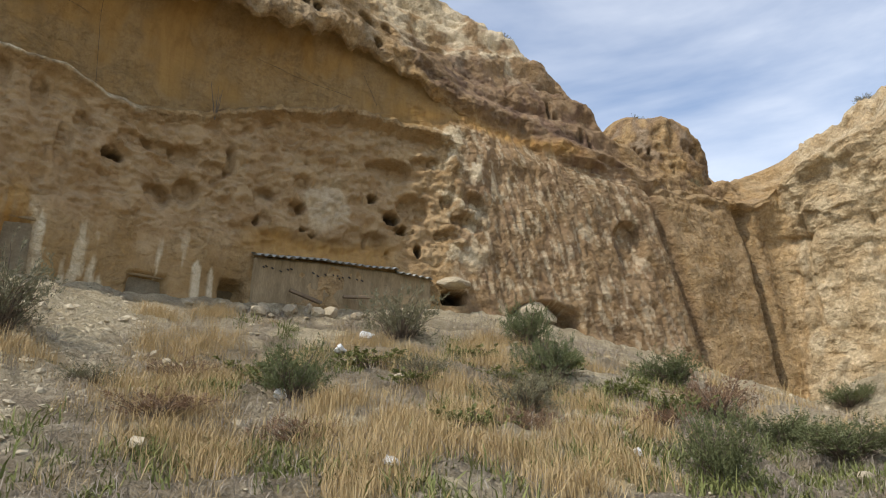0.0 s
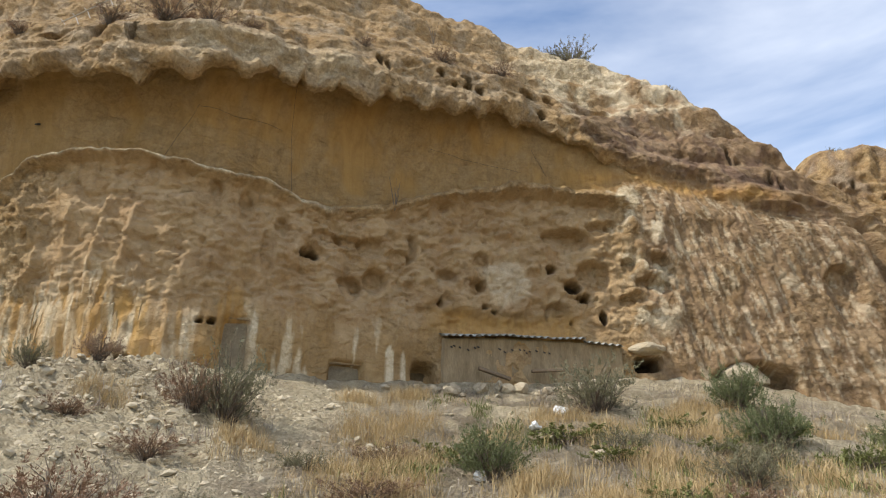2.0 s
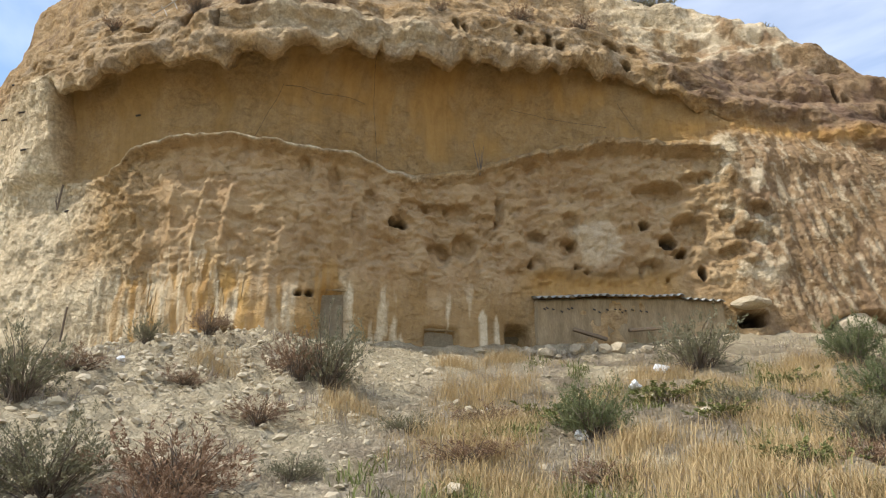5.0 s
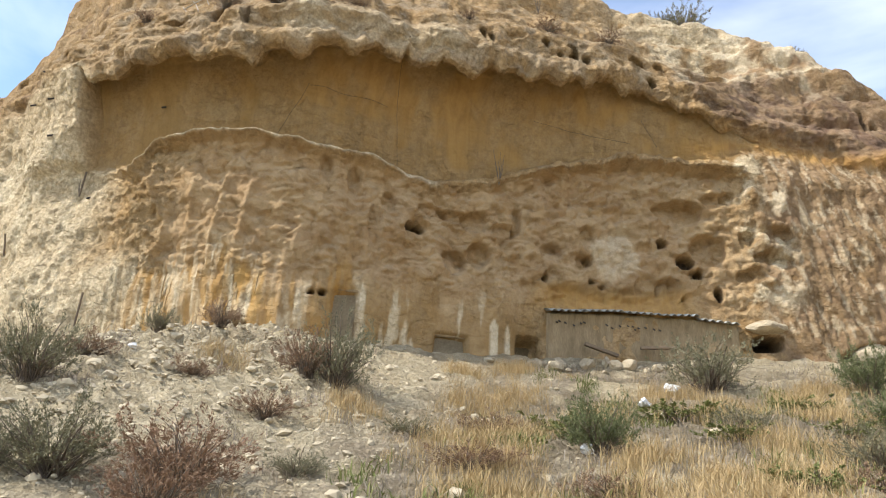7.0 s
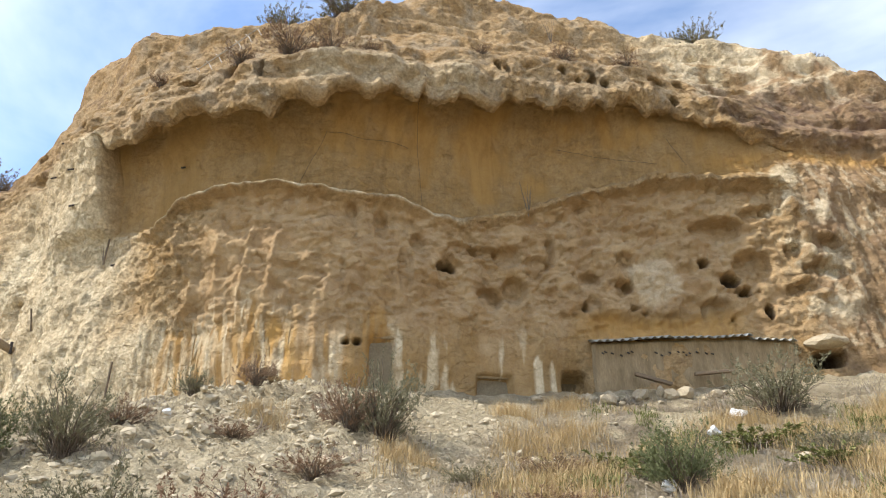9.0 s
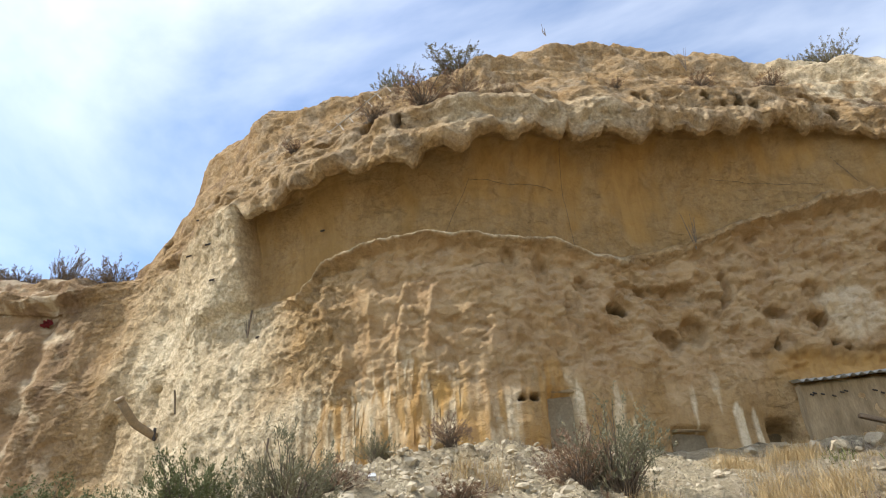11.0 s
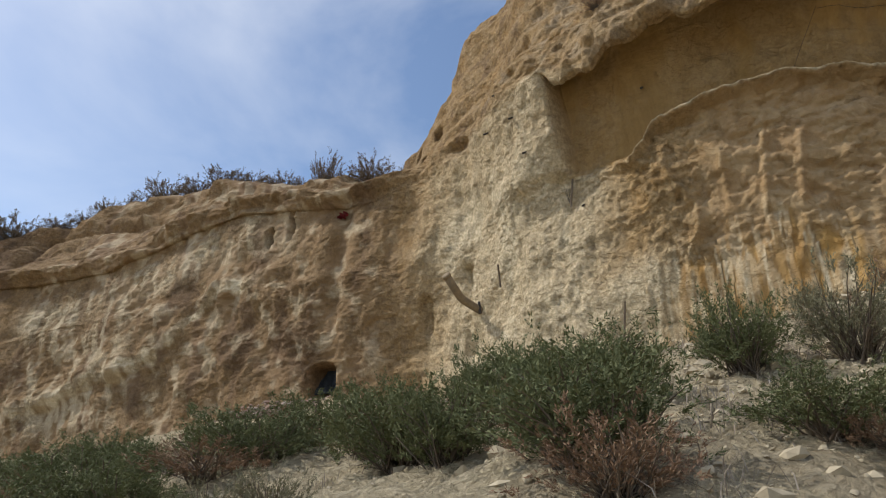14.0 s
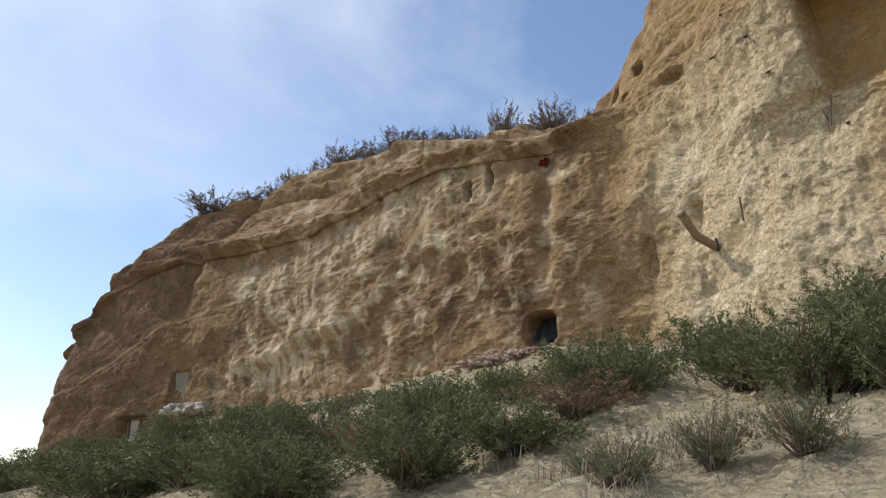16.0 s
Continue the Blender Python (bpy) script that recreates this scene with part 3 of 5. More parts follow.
    d = d + left * crown * (0.16 * np.sin(z * 4.3 + 0.5 * s + 2.5 * fbm(s * 0.3, z * 0.4, 3, 75)) + 0.07 * ridged(s * 0.9, z * 2.6, 4, 76))
    for cs, cz, ws, wz, depth in HOLLOWS:
        d = d - 1.15 * depth * scoop_out(s, z, cs, cz, 1.1 * ws, 1.1 * wz)
    d = d - 0.25 * dent(s, z, 48.7, 5.1, 0.55, 0.9) - 0.25 * dent(s, z, 50.6, 6.35, 1.6, 0.35)
    for cs, cz, ws, wz, depth in HOLES + BROW_HOLES + TUBES:
        d = d - 1.5 * depth * bowl(s + 0.03 * perlin(s * 5, z * 5, 50), z + 0.03 * perlin(s * 5, z * 5, 51), cs, cz, ws, wz)
    # cut openings and the two long slots
    d = d - 1.5 * bowl(s, z, 45.86, 7.53, 0.235, 0.115, 3.0) - 0.07 * bowl(s, z, 45.93, 7.02, 0.30, 0.46, 14)
    d = d - 0.24 * bowl(s, z, 44.43, 5.1, 0.30, 0.75, 16) - 0.26 * bowl(s, z, 46.91, 4.6, 0.41, 0.56, 16) - 0.45 * bowl(s, z, 48.8, 4.6, 0.30, 0.75, 7)
    d = d - 0.22 * bowl(s, z, 48.48, 8.2, 0.11, 0.38, 6) - 0.9 * bowl(s, z, 54.38, 5.4, 0.32, 0.2, 4)
    d = d - 1.6 * bowl(s, z, 28.98, 5.42, 0.52, 0.48, 3.2)
    d = d - 0.3 * bowl(s, z, 11.3, 5.2, 0.42, 0.9, 14) - 0.8 * bowl(s, z, 9.2, 3.7, 0.75, 0.55, 10)
    d = d - 0.22 * bowl(s, z, 33.8, 7.4, 0.2, 0.55, 5) - 0.10 * bowl(s, z, 33.97, 5.95, 0.2, 0.52, 12) - 0.2 * bowl(s, z, 32.25, 6.9, 0.2, 0.6, 3)
    d = d + step(44.5, 46, s) * house * 0.05 * step(0.05, 0.2, fbm(s * 0.7, z * 1.3, 4, 55)) * step(6.0, 6.6, z) + step(44.5, 46, s) * house * 0.05 * step(0.02, 0.12, fbm(s * 1.1 + 7, z * 2.2, 4, 56)) * step(6.6, 7.4, z)
    ledge = band(47.3, 54.0, 0.5, s) * band(0.97, 1.12, 0.04, v)
    d = d + ledge * (0.10 + 0.16 * ridged(s * 1.3, z * 0.6, 4, 57))
    under = band(1.93, 2.06, 0.03, v) * band(37.9, 53.6, 0.5, s)
    d = d + under * 0.09 * np.clip(ridged(s * 0.75 + 0.8 * fbm(s * 0.5, z * 0.5, 2, 59), z * 0.8, 4, 58, 0.65), -0.3, 1.5)
    # long crack over the first door
    d = d - 0.05 * np.exp(-((s - 43.76 - 0.05 * np.sin(z * 4.3) - 0.12 * (5.7 - z)) / 0.03) ** 2) * band(5.7, 7.6, 0.1, z)
    return d


def zone_colours(s, z, v):
    """Shares of lime white, ochre, dark brown (on the crown: varnish) and pinkish grey."""
    zb = base_z(s)
    low = 1 - step(0.93, 1.05, v)
    crown = step(1.95, 2.1, v)
    n1, n2 = fbm(s * 0.8, z * 0.5, 4, 61), fbm(s * 2.4, z * 0.35, 4, 62)
    n3 = fbm(s * 1.6, z * 1.4, 4, 63)
    streak = step(-0.02, 0.12, fbm(s * 5.5 + 0.5 * n1, z * 0.35, 4, 64, 0.65))
    white = band(32.6, 38.4, 1.0, s + 0.5 * n1) * (1 - crown) * (0.72 + 0.26 * step(-0.1, 0.4, n1)) * (1 - 0.3 * step(9, 11, z))
    white = np.maximum(white, band(35.5, 39.4, 0.7, s + 0.4 * n1) * (1 - step(5.6, 7.3, z + n1)) * 0.85)
    white = np.maximum(white, band(38.6, 43.2, 0.8, s) * streak * (1 - step(5.6, 6.9, z + 1.2 * n1)) * 0.9)
    white = np.maximum(white, band(41.3, 43.0, 0.3, s) * (1 - step(5.55, 5.95, z + 1.2 * n2)) * step(-0.15, 0.1, n2) * 0.9)
    white = np.maximum(white, band(43.2, 48.2, 0.5, s) * step(0.12, 0.32, n2) * (1 - step(5.6, 6.3, z + 0.6 * n1)) * 0.75)
    for cs, top, half in ((42.52, 5.95, 0.14), (42.75, 5.65, 0.22), (42.35, 5.5, 0.16), (43.34, 5.3, 0.12), (42.95, 4.95, 0.2), (41.0, 6.1, 0.3), (41.35, 5.8, 0.25), (39.55, 5.9, 0.2), (40.3, 6.0, 0.25), (47.9, 5.75, 0.12), (48.25, 5.6, 0.08), (44.75, 6.0, 0.12)):
        tongue = step(0.0, 0.10, top - z - 2.2 * np.abs(s - cs) + 0.25 * n2) * (1 - step(0.75, 1.0, np.abs(s - cs) / half + 0.35 * n2)) * step(0.0, 0.5, z - zb + 0.6)
        white = np.maximum(white, tongue * (0.45 + 0.45 * streak))
    flank = step(53.8, 55.0, s) * (1 - step(64.8, 65.6, s))
    a = s - 0.27 * (8 - z)
    white = np.maximum(white, flank * (1 - 0.8 * crown) * step(0.08, 0.36, fbm(a * 4.6, z * 1.25, 4, 65, 0.66)) * (0.45 - 0.12 * step(58, 62, s)) * (1 - 0.7 * step(60.6, 62, s + 0.25 * (z - 6))))
    white = np.maximum(white, band(53.7, 55.2, 0.25, s) * band(6.2, 10.4, 0.3, z) * step(0.12, 0.3, n3) * 0.7)
    white = np.maximum(white, crown * step(50.5, 53.5, s) * (1 - step(57.5, 59, s)) * step(-0.2, 0.35, n3 + 0.25 * (z - 14)) * 0.75)
    white = np.maximum(white, crown * band(36, 52, 1.0, s) * step(-0.05, 0.5, n3) * 0.30)
    white = np.maximum(white, band(0.99, 1.07, 0.012, v) * band(39.3, 46.4, 0.4, s) * (0.35 + 0.6 * step(-0.2, 0.3, fbm(s * 3, z * 3, 3, 67))))
    white = np.maximum(white, step(65.3, 66.3, s) * (0.30 + 0.3 * step(-0.2, 0.3, n3)))
    bed = keys(s, (13, 5.6), (16, 6.0), (18.8, 6.7), (20.2, 6.75), (21.9, 7.25), (23.5, 8.3), (24.3, 9.0), (25.6, 9.1), (28, 9.3))
    high = keys(s, (10, 10.6), (15.5, 9.95), (18.7, 10.5), (22.8, 11.1), (25.2, 11.6), (27.2, 11.2), (30, 11))
    bare = step(13.2, 15, s + n1) * (1 - step(30, 32, s))
    wash = step(-0.05, 0.3, fbm(s * 2.2 + 0.4 * z, z * 0.5, 4, 79, 0.62))
    white = np.maximum(white, bare * step(0.1, 0.45, n3 + 0.4 * n1) * 0.4)
    white = np.maximum(white, bare * band(-0.35, 0.12, 0.12, z - bed + 0.4 * n3) * band(13.5, 26, 1, s) * (0.4 + 0.5 * wash))
    white = np.maximum(white, bare * band(-1.5, 0.0, 0.4, z - high + 0.3 * n3) * (0.15 + 0.5 * wash) * (1 - step(26, 28.5, s)))
    white = np.maximum(white, band(14.8, 20.5, 0.5, s + 0.5 * n1) * band(4.8, 10, 0.6, z) * wash * 0.55)
    white = white * (1 - step(37.6, 37.8, s) * band(1.06, 1.93, 0.03, v) * (1 - step(50, 53, s)))
    patch = 1 - step(0.8, 1.1, np.hypot((s - 51.0) / 0.62, (z - 7.55) / 0.72) + 0.35 * n3)
    white = np.maximum(white, patch * 0.4)
    white = np.maximum(white, crown * band(2.0, 2.25, 0.06, v) * band(37, 53, 1, s) * (0.08 + 0.25 * step(0.0, 0.35, n3) + 0.3 * band(42.6, 46.5, 0.4, s)))
    ochre = band(40.0, 43.6, 0.6, s + 0.8 * n1) * (1 - step(5.7, 6.5, z + 1.1 * n1 + 0.5 * n3)) * (0.45 + 0.45 * step(-0.3, 0.2, n3)) * (1 - white)
    ochre = np.maximum(ochre, band(49.0, 52.6, 0.5, s) * band(5.8, 6.75, 0.2, z + 0.25 * n1) * 0.75)
    ochre = np.maximum(ochre, band(1.05, 1.93, 0.025, v) * step(37.68, 37.84, s) * (1 - step(53.9, 55.1, s)) * (0.55 + 0.4 * step(-0.1, 0.4, n1)))
    ochre = np.maximum(ochre, band(43.4, 49.0, 0.8, s) * low * (1 - step(5.5, 6.4, z + 0.9 * n1)) * 0.5)
    dark = crown * band(52.6, 58.6, 0.8, s) * (1 - step(13.0, 14.2, z + 1.4 * n1)) * step(-0.35, 0.25, n3) * 0.85 * (1 - 0.6 * white)
    rust = step(-0.5, 0.4, z - 11.9 + 0.85 * (s - 53.8) + n1) * (1 - step(-0.5, 0.5, z - 13.9 + 0.28 * (s - 53.5) + n1)) * band(53.3, 60.0, 0.5, s) * step(1.8, 2.0, v)
    white = white * (1 - 0.7 * rust * step(-0.35, 0.1, n3))
    dark = np.maximum(dark, rust * (0.6 + 0.35 * step(-0.1, 0.2, n3)))
    dark = np.maximum(dark, band(1.98, 2.3, 0.05, v) * band(38, 53, 0.8, s) * (0.12 + 0.35 * step(-0.1, 0.3, n3)))
    dark = np.maximum(dark, flank * (0.38 + 0.22 * step(0.0, 0.35, fbm(a * 3.2, z * 1.0, 4, 66, 0.62))) * (1 - 0.5 * step(60.8, 62, s + 0.25 * (z - 6))))
    # darker brown along the slanting groove of the flank
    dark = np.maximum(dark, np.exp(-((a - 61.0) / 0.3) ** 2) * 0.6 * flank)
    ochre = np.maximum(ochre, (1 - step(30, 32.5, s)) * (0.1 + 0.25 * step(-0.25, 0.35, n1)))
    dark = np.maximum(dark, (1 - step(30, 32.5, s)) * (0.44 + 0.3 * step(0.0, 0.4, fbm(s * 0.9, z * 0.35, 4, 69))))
    # darker brown towards the left end and along the groove at 29.3
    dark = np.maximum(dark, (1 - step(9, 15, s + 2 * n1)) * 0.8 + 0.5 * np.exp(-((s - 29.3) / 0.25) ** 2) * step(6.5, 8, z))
    dark = np.maximum(dark, crown * (0.18 + step(0.1, 0.45, n3 - 0.2 * n1) * 0.4) * step(30, 33, s) * (1 - step(64, 66, s)))
    pink = band(40.2, 54.0, 0.8, s) * low * (0.35 + 0.3 * step(5.6, 6.6, z) + 0.25 * step(-0.2, 0.3, n1))
    pink = np.maximum(pink, patch)
    pink = np.maximum(pink, flank * (1 - step(60.5, 62, s)) * (0.35 + 0.3 * step(-0.2, 0.2, n1)))
    pink = np.maximum(pink, (1 - step(30.5, 33, s)) * step(12, 15, s) * (0.25 + 0.4 * step(-0.2, 0.3, n1)))
    pink = np.maximum(pink, band(40.5, 45.2, 0.8, s) * low * step(6.0, 7.0, z) * 0.35)
    return np.stack([np.clip(c, 0, 1) for c in (white, ochre, dark, pink)], -1)


def hole_shade_share(s, z):
    """Shade painted near black into the burrows, the cave mouth and the small window."""
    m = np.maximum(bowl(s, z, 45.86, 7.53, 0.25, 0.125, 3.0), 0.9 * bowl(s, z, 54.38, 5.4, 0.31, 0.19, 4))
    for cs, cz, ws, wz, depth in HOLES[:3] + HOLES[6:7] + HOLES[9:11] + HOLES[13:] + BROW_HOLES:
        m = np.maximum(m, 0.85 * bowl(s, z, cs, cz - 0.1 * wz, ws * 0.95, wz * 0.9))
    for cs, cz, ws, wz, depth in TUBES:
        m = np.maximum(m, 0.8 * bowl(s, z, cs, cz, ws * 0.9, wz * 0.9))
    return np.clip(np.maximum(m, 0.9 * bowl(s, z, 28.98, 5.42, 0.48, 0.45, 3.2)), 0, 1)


def rust_share(s, z, v):
    """Iron-yellow wash: under the ledge, over the lean-to, and in the seam beneath the brow."""
    n1, n2, n3 = fbm(s * 0.8, z * 0.5, 4, 61), fbm(s * 3.0, z * 0.4, 4, 160), fbm(s * 6.0, z * 0.5, 3, 161)
    m = band(39.6, 44.2, 0.5, s + 0.6 * n1) * (1 - step(5.5, 6.5, z + 1.0 * n1)) * (0.35 + 0.5 * step(-0.2, 0.2, n2)) * step(-0.3, 0.0, n3)
    m = np.maximum(m, 0.5 * band(49.0, 52.8, 0.4, s) * band(5.9, 6.6, 0.15, z + 0.3 * n1))
    m = np.maximum(m, 0.7 * band(53.0, 58.5, 0.8, s) * np.exp(-((z - 10.55 + 0.16 * (s - 54.5) + 0.2 * n1) / 0.22) ** 2))
    return np.clip(np.maximum(m, 0.3 * band(1.3, 1.9, 0.1, v) * band(43, 54, 2, s) * step(0.0, 0.4, n1)), 0, 1)


def cliff_columns():
    return np.concatenate([np.arange(-2.5, 24, 0.10), np.arange(24, 36, 0.07), np.arange(36, 57.5, 0.037), np.arange(57.5, 67, 0.055), np.arange(67, 75, 0.09), np.arange(75, 90, 0.3)])


SURFACE = {}


def build_cliff():
    s = cliff_columns()
    zb, zl, zw, zm, zs = base_z(s), lip_z(s), brow_z(s), brow_line(s), sky_z(s)
    dl, dw, db, ds = lip_d(s), brow_d(s), back_d(s), sky_d(s)
    inner = step(37.6, 37.78, s) * (1 - step(54.2, 55.0, s))
    lean = keys(s, (0, 0.25), (30, 0.2), (34, 0.0), (39, 0.25), (41, 0.35), (44, 0.25), (47, 0.05), (56, 0.25), (64, 0.5), (66, 0.2), (90, 0.3))
    top = dw - 0.25 - 0.2 * (1 - inner)
    levels = [  # v, height, outward
        (-0.30, zb - 1.4, lean * 0 + 0.25, 6),
        (0.0, zb, lean * 0 + 0.10, 8),
        (0.5, zb + 0.52 * (zl - zb), 0.4 * dl + 0.1 * lean, 66),
        (0.93, zl - 0.22, 0.55 * dl, 58),
        (1.0, zl - 0.02, dl, 12),
        (1.07, zl + 0.10 + 0.05 * inner, dl * (1 - 0.55 * inner), 10),
        (1.22, zl + 0.30, db * inner + (1 - inner) * (0.7 * dl + 0.3 * dw), 14),
        (1.6, zl + 0.62 * (zm - zl), (db + 0.14 * (dw - db)) * inner + (1 - inner) * (0.4 * dl + 0.6 * dw), 36),
        (1.85, zm - 0.08, (db + 0.55 * (dw - db)) * inner + (1 - inner) * dw, 24),
        (1.9, zm * (1 - inner) + inner * np.minimum(zm - 0.02, zw + 0.35), (db + 0.72 * (dw - db)) * inner + (1 - inner) * dw, 8),
        (1.96, zw - 0.01, dw - 0.16 * inner, 8),
        (2.0, zw + 0.05, dw, 10),
        (2.2, zm + 0.42 * np.minimum(1.6, 0.5 * (zs - zm)), dw + 0.05, 26),
        (2.4, zm + 0.34 * (zs - zm), top + 0.22 * (ds - top), 34),
        (2.75, zm + 0.62 * (zs - zm), top + 0.62 * (ds - top), 52),
        (2.9, zm + 0.88 * (zs - zm), top + 0.74 * (ds - top), 30),
        (3.0, zs, ds, 20),
        (3.2, zs - 0.4, ds - 3, 10),
        (3.6, zs - 3.0, ds - 14, 10),
        (4.0, zs * 0 + 2.0, ds - 40, 6)]
    vs, zz, dd = [], [], []
    for (v0, z0, d0, _), (v1, z1, d1, n) in zip(levels, levels[1:]):
        t = np.arange(n)[:, None] / n
        vs.append(np.broadcast_to(v0 + (v1 - v0) * t, (n, len(s))))
        zz.append(z0 + (z1 - z0) * t)
        dd.append(d0 + (d1 - d0) * t)
    v, z, d = np.vstack(vs), np.vstack(zz), np.vstack(dd)
    d = blur(d, 2)
    z = blur(z, 1)
    S = np.broadcast_to(s, v.shape)
    fade = 1 - step(3.0, 3.3, v)
    r = relief(S, z, v) * fade
    # on the sloping crown the relief also lifts
    up = step(2.25, 2.6, v) * 0.55
    d2, z2 = d + r * (1 - up * 0.5), z + r * up
    p, n = foot(s), out_of(s)
    xyz = np.stack([p[:, 0] + n[:, 0] * d2, p[:, 1] + n[:, 1] * d2, z2], -1)
    me = mesh_from("cliff", xyz.reshape(-1, 3), grid_faces(*v.shape), ROCK)
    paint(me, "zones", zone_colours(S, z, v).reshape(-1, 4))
    # red: painted shade of the holes, green: iron-yellow wash
    hole_shade = hole_shade_share(S, z).reshape(-1)
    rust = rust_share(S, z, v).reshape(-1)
    paint(me, "hole_shade", np.stack([hole_shade, rust, hole_shade * 0, hole_shade * 0 + 1], -1))
    ob = new("cliff", me)
    keep = (v[:, 0] > -0.05) & (v[:, 0] < 2.3)
    SURFACE.update(s=s, z=z2[keep], d=d2[keep])
    tagged(ob, "tan sandstone cliff with a carved overhang, lime streaks and small caves", "cliff", kind="structure")
    return ob


cliff = build_cliff()


def wall_d(s, z):
    """How far out of its foot line the built wall stands at a height."""
    i = int(np.argmin(np.abs(SURFACE["s"] - s)))
    return float(SURFACE["d"][int(np.argmin(np.abs(SURFACE["z"][:, i] - z))), i])


def cliff_point(s, z, d):
    """A place in front of the wall: along the foot, height, metres out from the foot line."""
    p, n = foot(s), out_of(s)
    return Vector((p[0] + n[0] * d, p[1] + n[1] * d, z))


def cliff_pose(s, z, d):
    """Local x along the wall to the right, y into the wall, z up."""
    n = out_of(s)
    m = Matrix(((-n[1], -n[0], 0, 0), (n[0], -n[1], 0, 0), (0, 0, 1, 0), (0, 0, 0, 1)))
    return Matrix.Translation(cliff_point(s, z, d)) @ m


# ---- the ground: one sheet from the path up to the foot of the cliff and out to the horizon ----
def ground_z(x, y):
    x, y = np.broadcast_arrays(np.asarray(x, float), np.asarray(y, float))
    order = FOOT[:, 0]
    yw, zw = np.interp(x, order, FOOT[:, 1]), np.interp(x, order, base_z(FOOT_S))
    yp = keys(x, (-60, -12), (-30, -10), (-14, -6.5), (-8, -2.7), (-4.8, 0.2), (-2, 0.8), (2, 0.0), (8, 0), (20, 2), (40, 2))
    zp = keys(x, (-60, 0.6), (-30, -0.4), (-14, -0.7), (-8, -0.4), (-4.3, -0.13), (0, 0.0), (8, -0.6), (20, -0.6), (40, -0.5))
    t = (y - yp) / np.maximum(yw - yp, 3)
    k = keys(x, (-40, -0.16), (-20, -0.06), (-9, 0.03), (-3, -0.09), (3, -0.13), (10, -0.15))
    g = np.clip(t, 0, 1.0)
    g = g + k * 4 * g * (1 - g) * g
    z = zp + (zw - zp) * g + np.clip(t - 1, 0, 3) * 0.2
    near = np.clip(t * 4, 0, 1) * (1 - step(60, 140, np.hypot(x, y)))
    z = z + near * (0.20 * fbm(x * 0.35, y * 0.35, 3, 71) * (1 - 0.7 * step(0.75, 0.95, t)) + 0.09 * fbm(x * 1.1, y * 1.1, 4, 72) - 0.06)
    # the spoil heap in front of the buttress and a washed gully at its side
    heap = np.exp(-(((x + 9.0) / 2.2) ** 2 + ((y - 10.2) / 1.6) ** 2))
    z = z + 0.06 * heap
    rough = np.exp(-(((x + 9.0) / 3.0) ** 2 + ((y - 8.8) / 3.0) ** 2)) + 0.35
    z = z + near * rough * (0.13 * ridged(x * 1.5, y * 1.5, 5, 73, 0.66) + 0.07 * ridged(x * 3.3, y * 3.3, 4, 151, 0.62))
    # clods that stand proud of the wash
    far, own = cells(x * 2.4 + 0.4 * fbm(x, y, 3, 152), y * 2.4 + 0.4 * fbm(x + 9, y, 3, 153), 3)
    z = z + near * rough * 0.22 * np.clip(0.5 - far, 0, 1) * step(0.45, 0.55, own)
    z = z - 0.35 * np.exp(-((x - 4.6 - 0.35 * (y - 10)) / 0.5) ** 2) * band(6, 18, 2, y)
    z = z - 0.04 * np.clip(-t * 3, 0, 1) + 0.0
    far = step(60, 300, np.hypot(x, y))
    return z * (1 - far) + far * 0.5


def spread(lo, hi, fine, out):
    mid = np.arange(lo, hi, fine)
    a, grow = [], fine
    v = lo
    while v > -out:
        grow *= 1.16
        v -= grow
        a.append(v)
    b, grow, v = [], fine, mid[-1]
    while v < out:
        grow *= 1.16
        v += grow
        b.append(v)
    return np.concatenate([a[::-1], mid, b])


def build_ground():
    x, y = spread(-26, 14, 0.085, 2500), spread(2.0, 21, 0.085, 2500)
    X, Y = np.meshgrid(x, y)
    Z = ground_z(X, Y)
    me = mesh_from("ground", np.stack([X, Y, Z], -1).reshape(-1, 3), grid_faces(*X.shape), SOIL)
    n1, n2 = fbm(X * 0.3, Y * 0.3, 4, 81), fbm(X * 1.3, Y * 1.3, 4, 82)
    pale = np.maximum(band(-16, -4.5, 2.0, X) * step(4.5, 7, Y), 0.35 + 0.5 * n1)
    pale = np.maximum(pale, step(0.05, 0.3, n1 + 0.5 * n2))
    pale = np.maximum(pale, 0.75 * (1 - step(-14, -7, X)))
    pale = np.maximum(pale, 0.7 * step(5, 8, X))
    pale = np.maximum(pale, 0.95 * (1 - step(-6.2, -4.6, X + 1.2 * n2)))
    pale = np.maximum(pale, step(0.0, 0.15, fbm(X * 0.55, Y * 0.55, 3, 154)))
    foot_y = np.interp(X, FOOT[:, 0], FOOT[:, 1])
    pale = np.maximum(pale, 0.85 * step(-2.2, -0.8, Y - foot_y + n2))
    straw = band(-5, 6, 1.5, X) * (1 - step(-2.2, -0.8, Y - foot_y)) * step(-0.1, 0.25, n1 + 0.6 * n2) * 0.8
    dark = step(0.25, 0.5, n2 - n1) * 0.25
    paint(me, "zones", np.stack([np.clip(pale, 0, 1), straw, dark, dark * 0 + 1], -1).reshape(-1, 4))
    return tagged(new("ground", me), "pale dry earth slope with crumbled clods and straw", "ground", kind="structure")


ground = build_ground()


# ---- the lean-to under the overhang ----
def ring_box(bm, corners):
    """A closed box from eight corners: four below, four above."""
    v = [bm.verts.new(c) for c in corners]
    for f in ((3, 2, 1, 0), (4, 5, 6, 7), (0, 1, 5, 4), (1, 2, 6, 5), (2, 3, 7, 6), (3, 0, 4, 7)):
        bm.faces.new([v[i] for i in f])
    return v


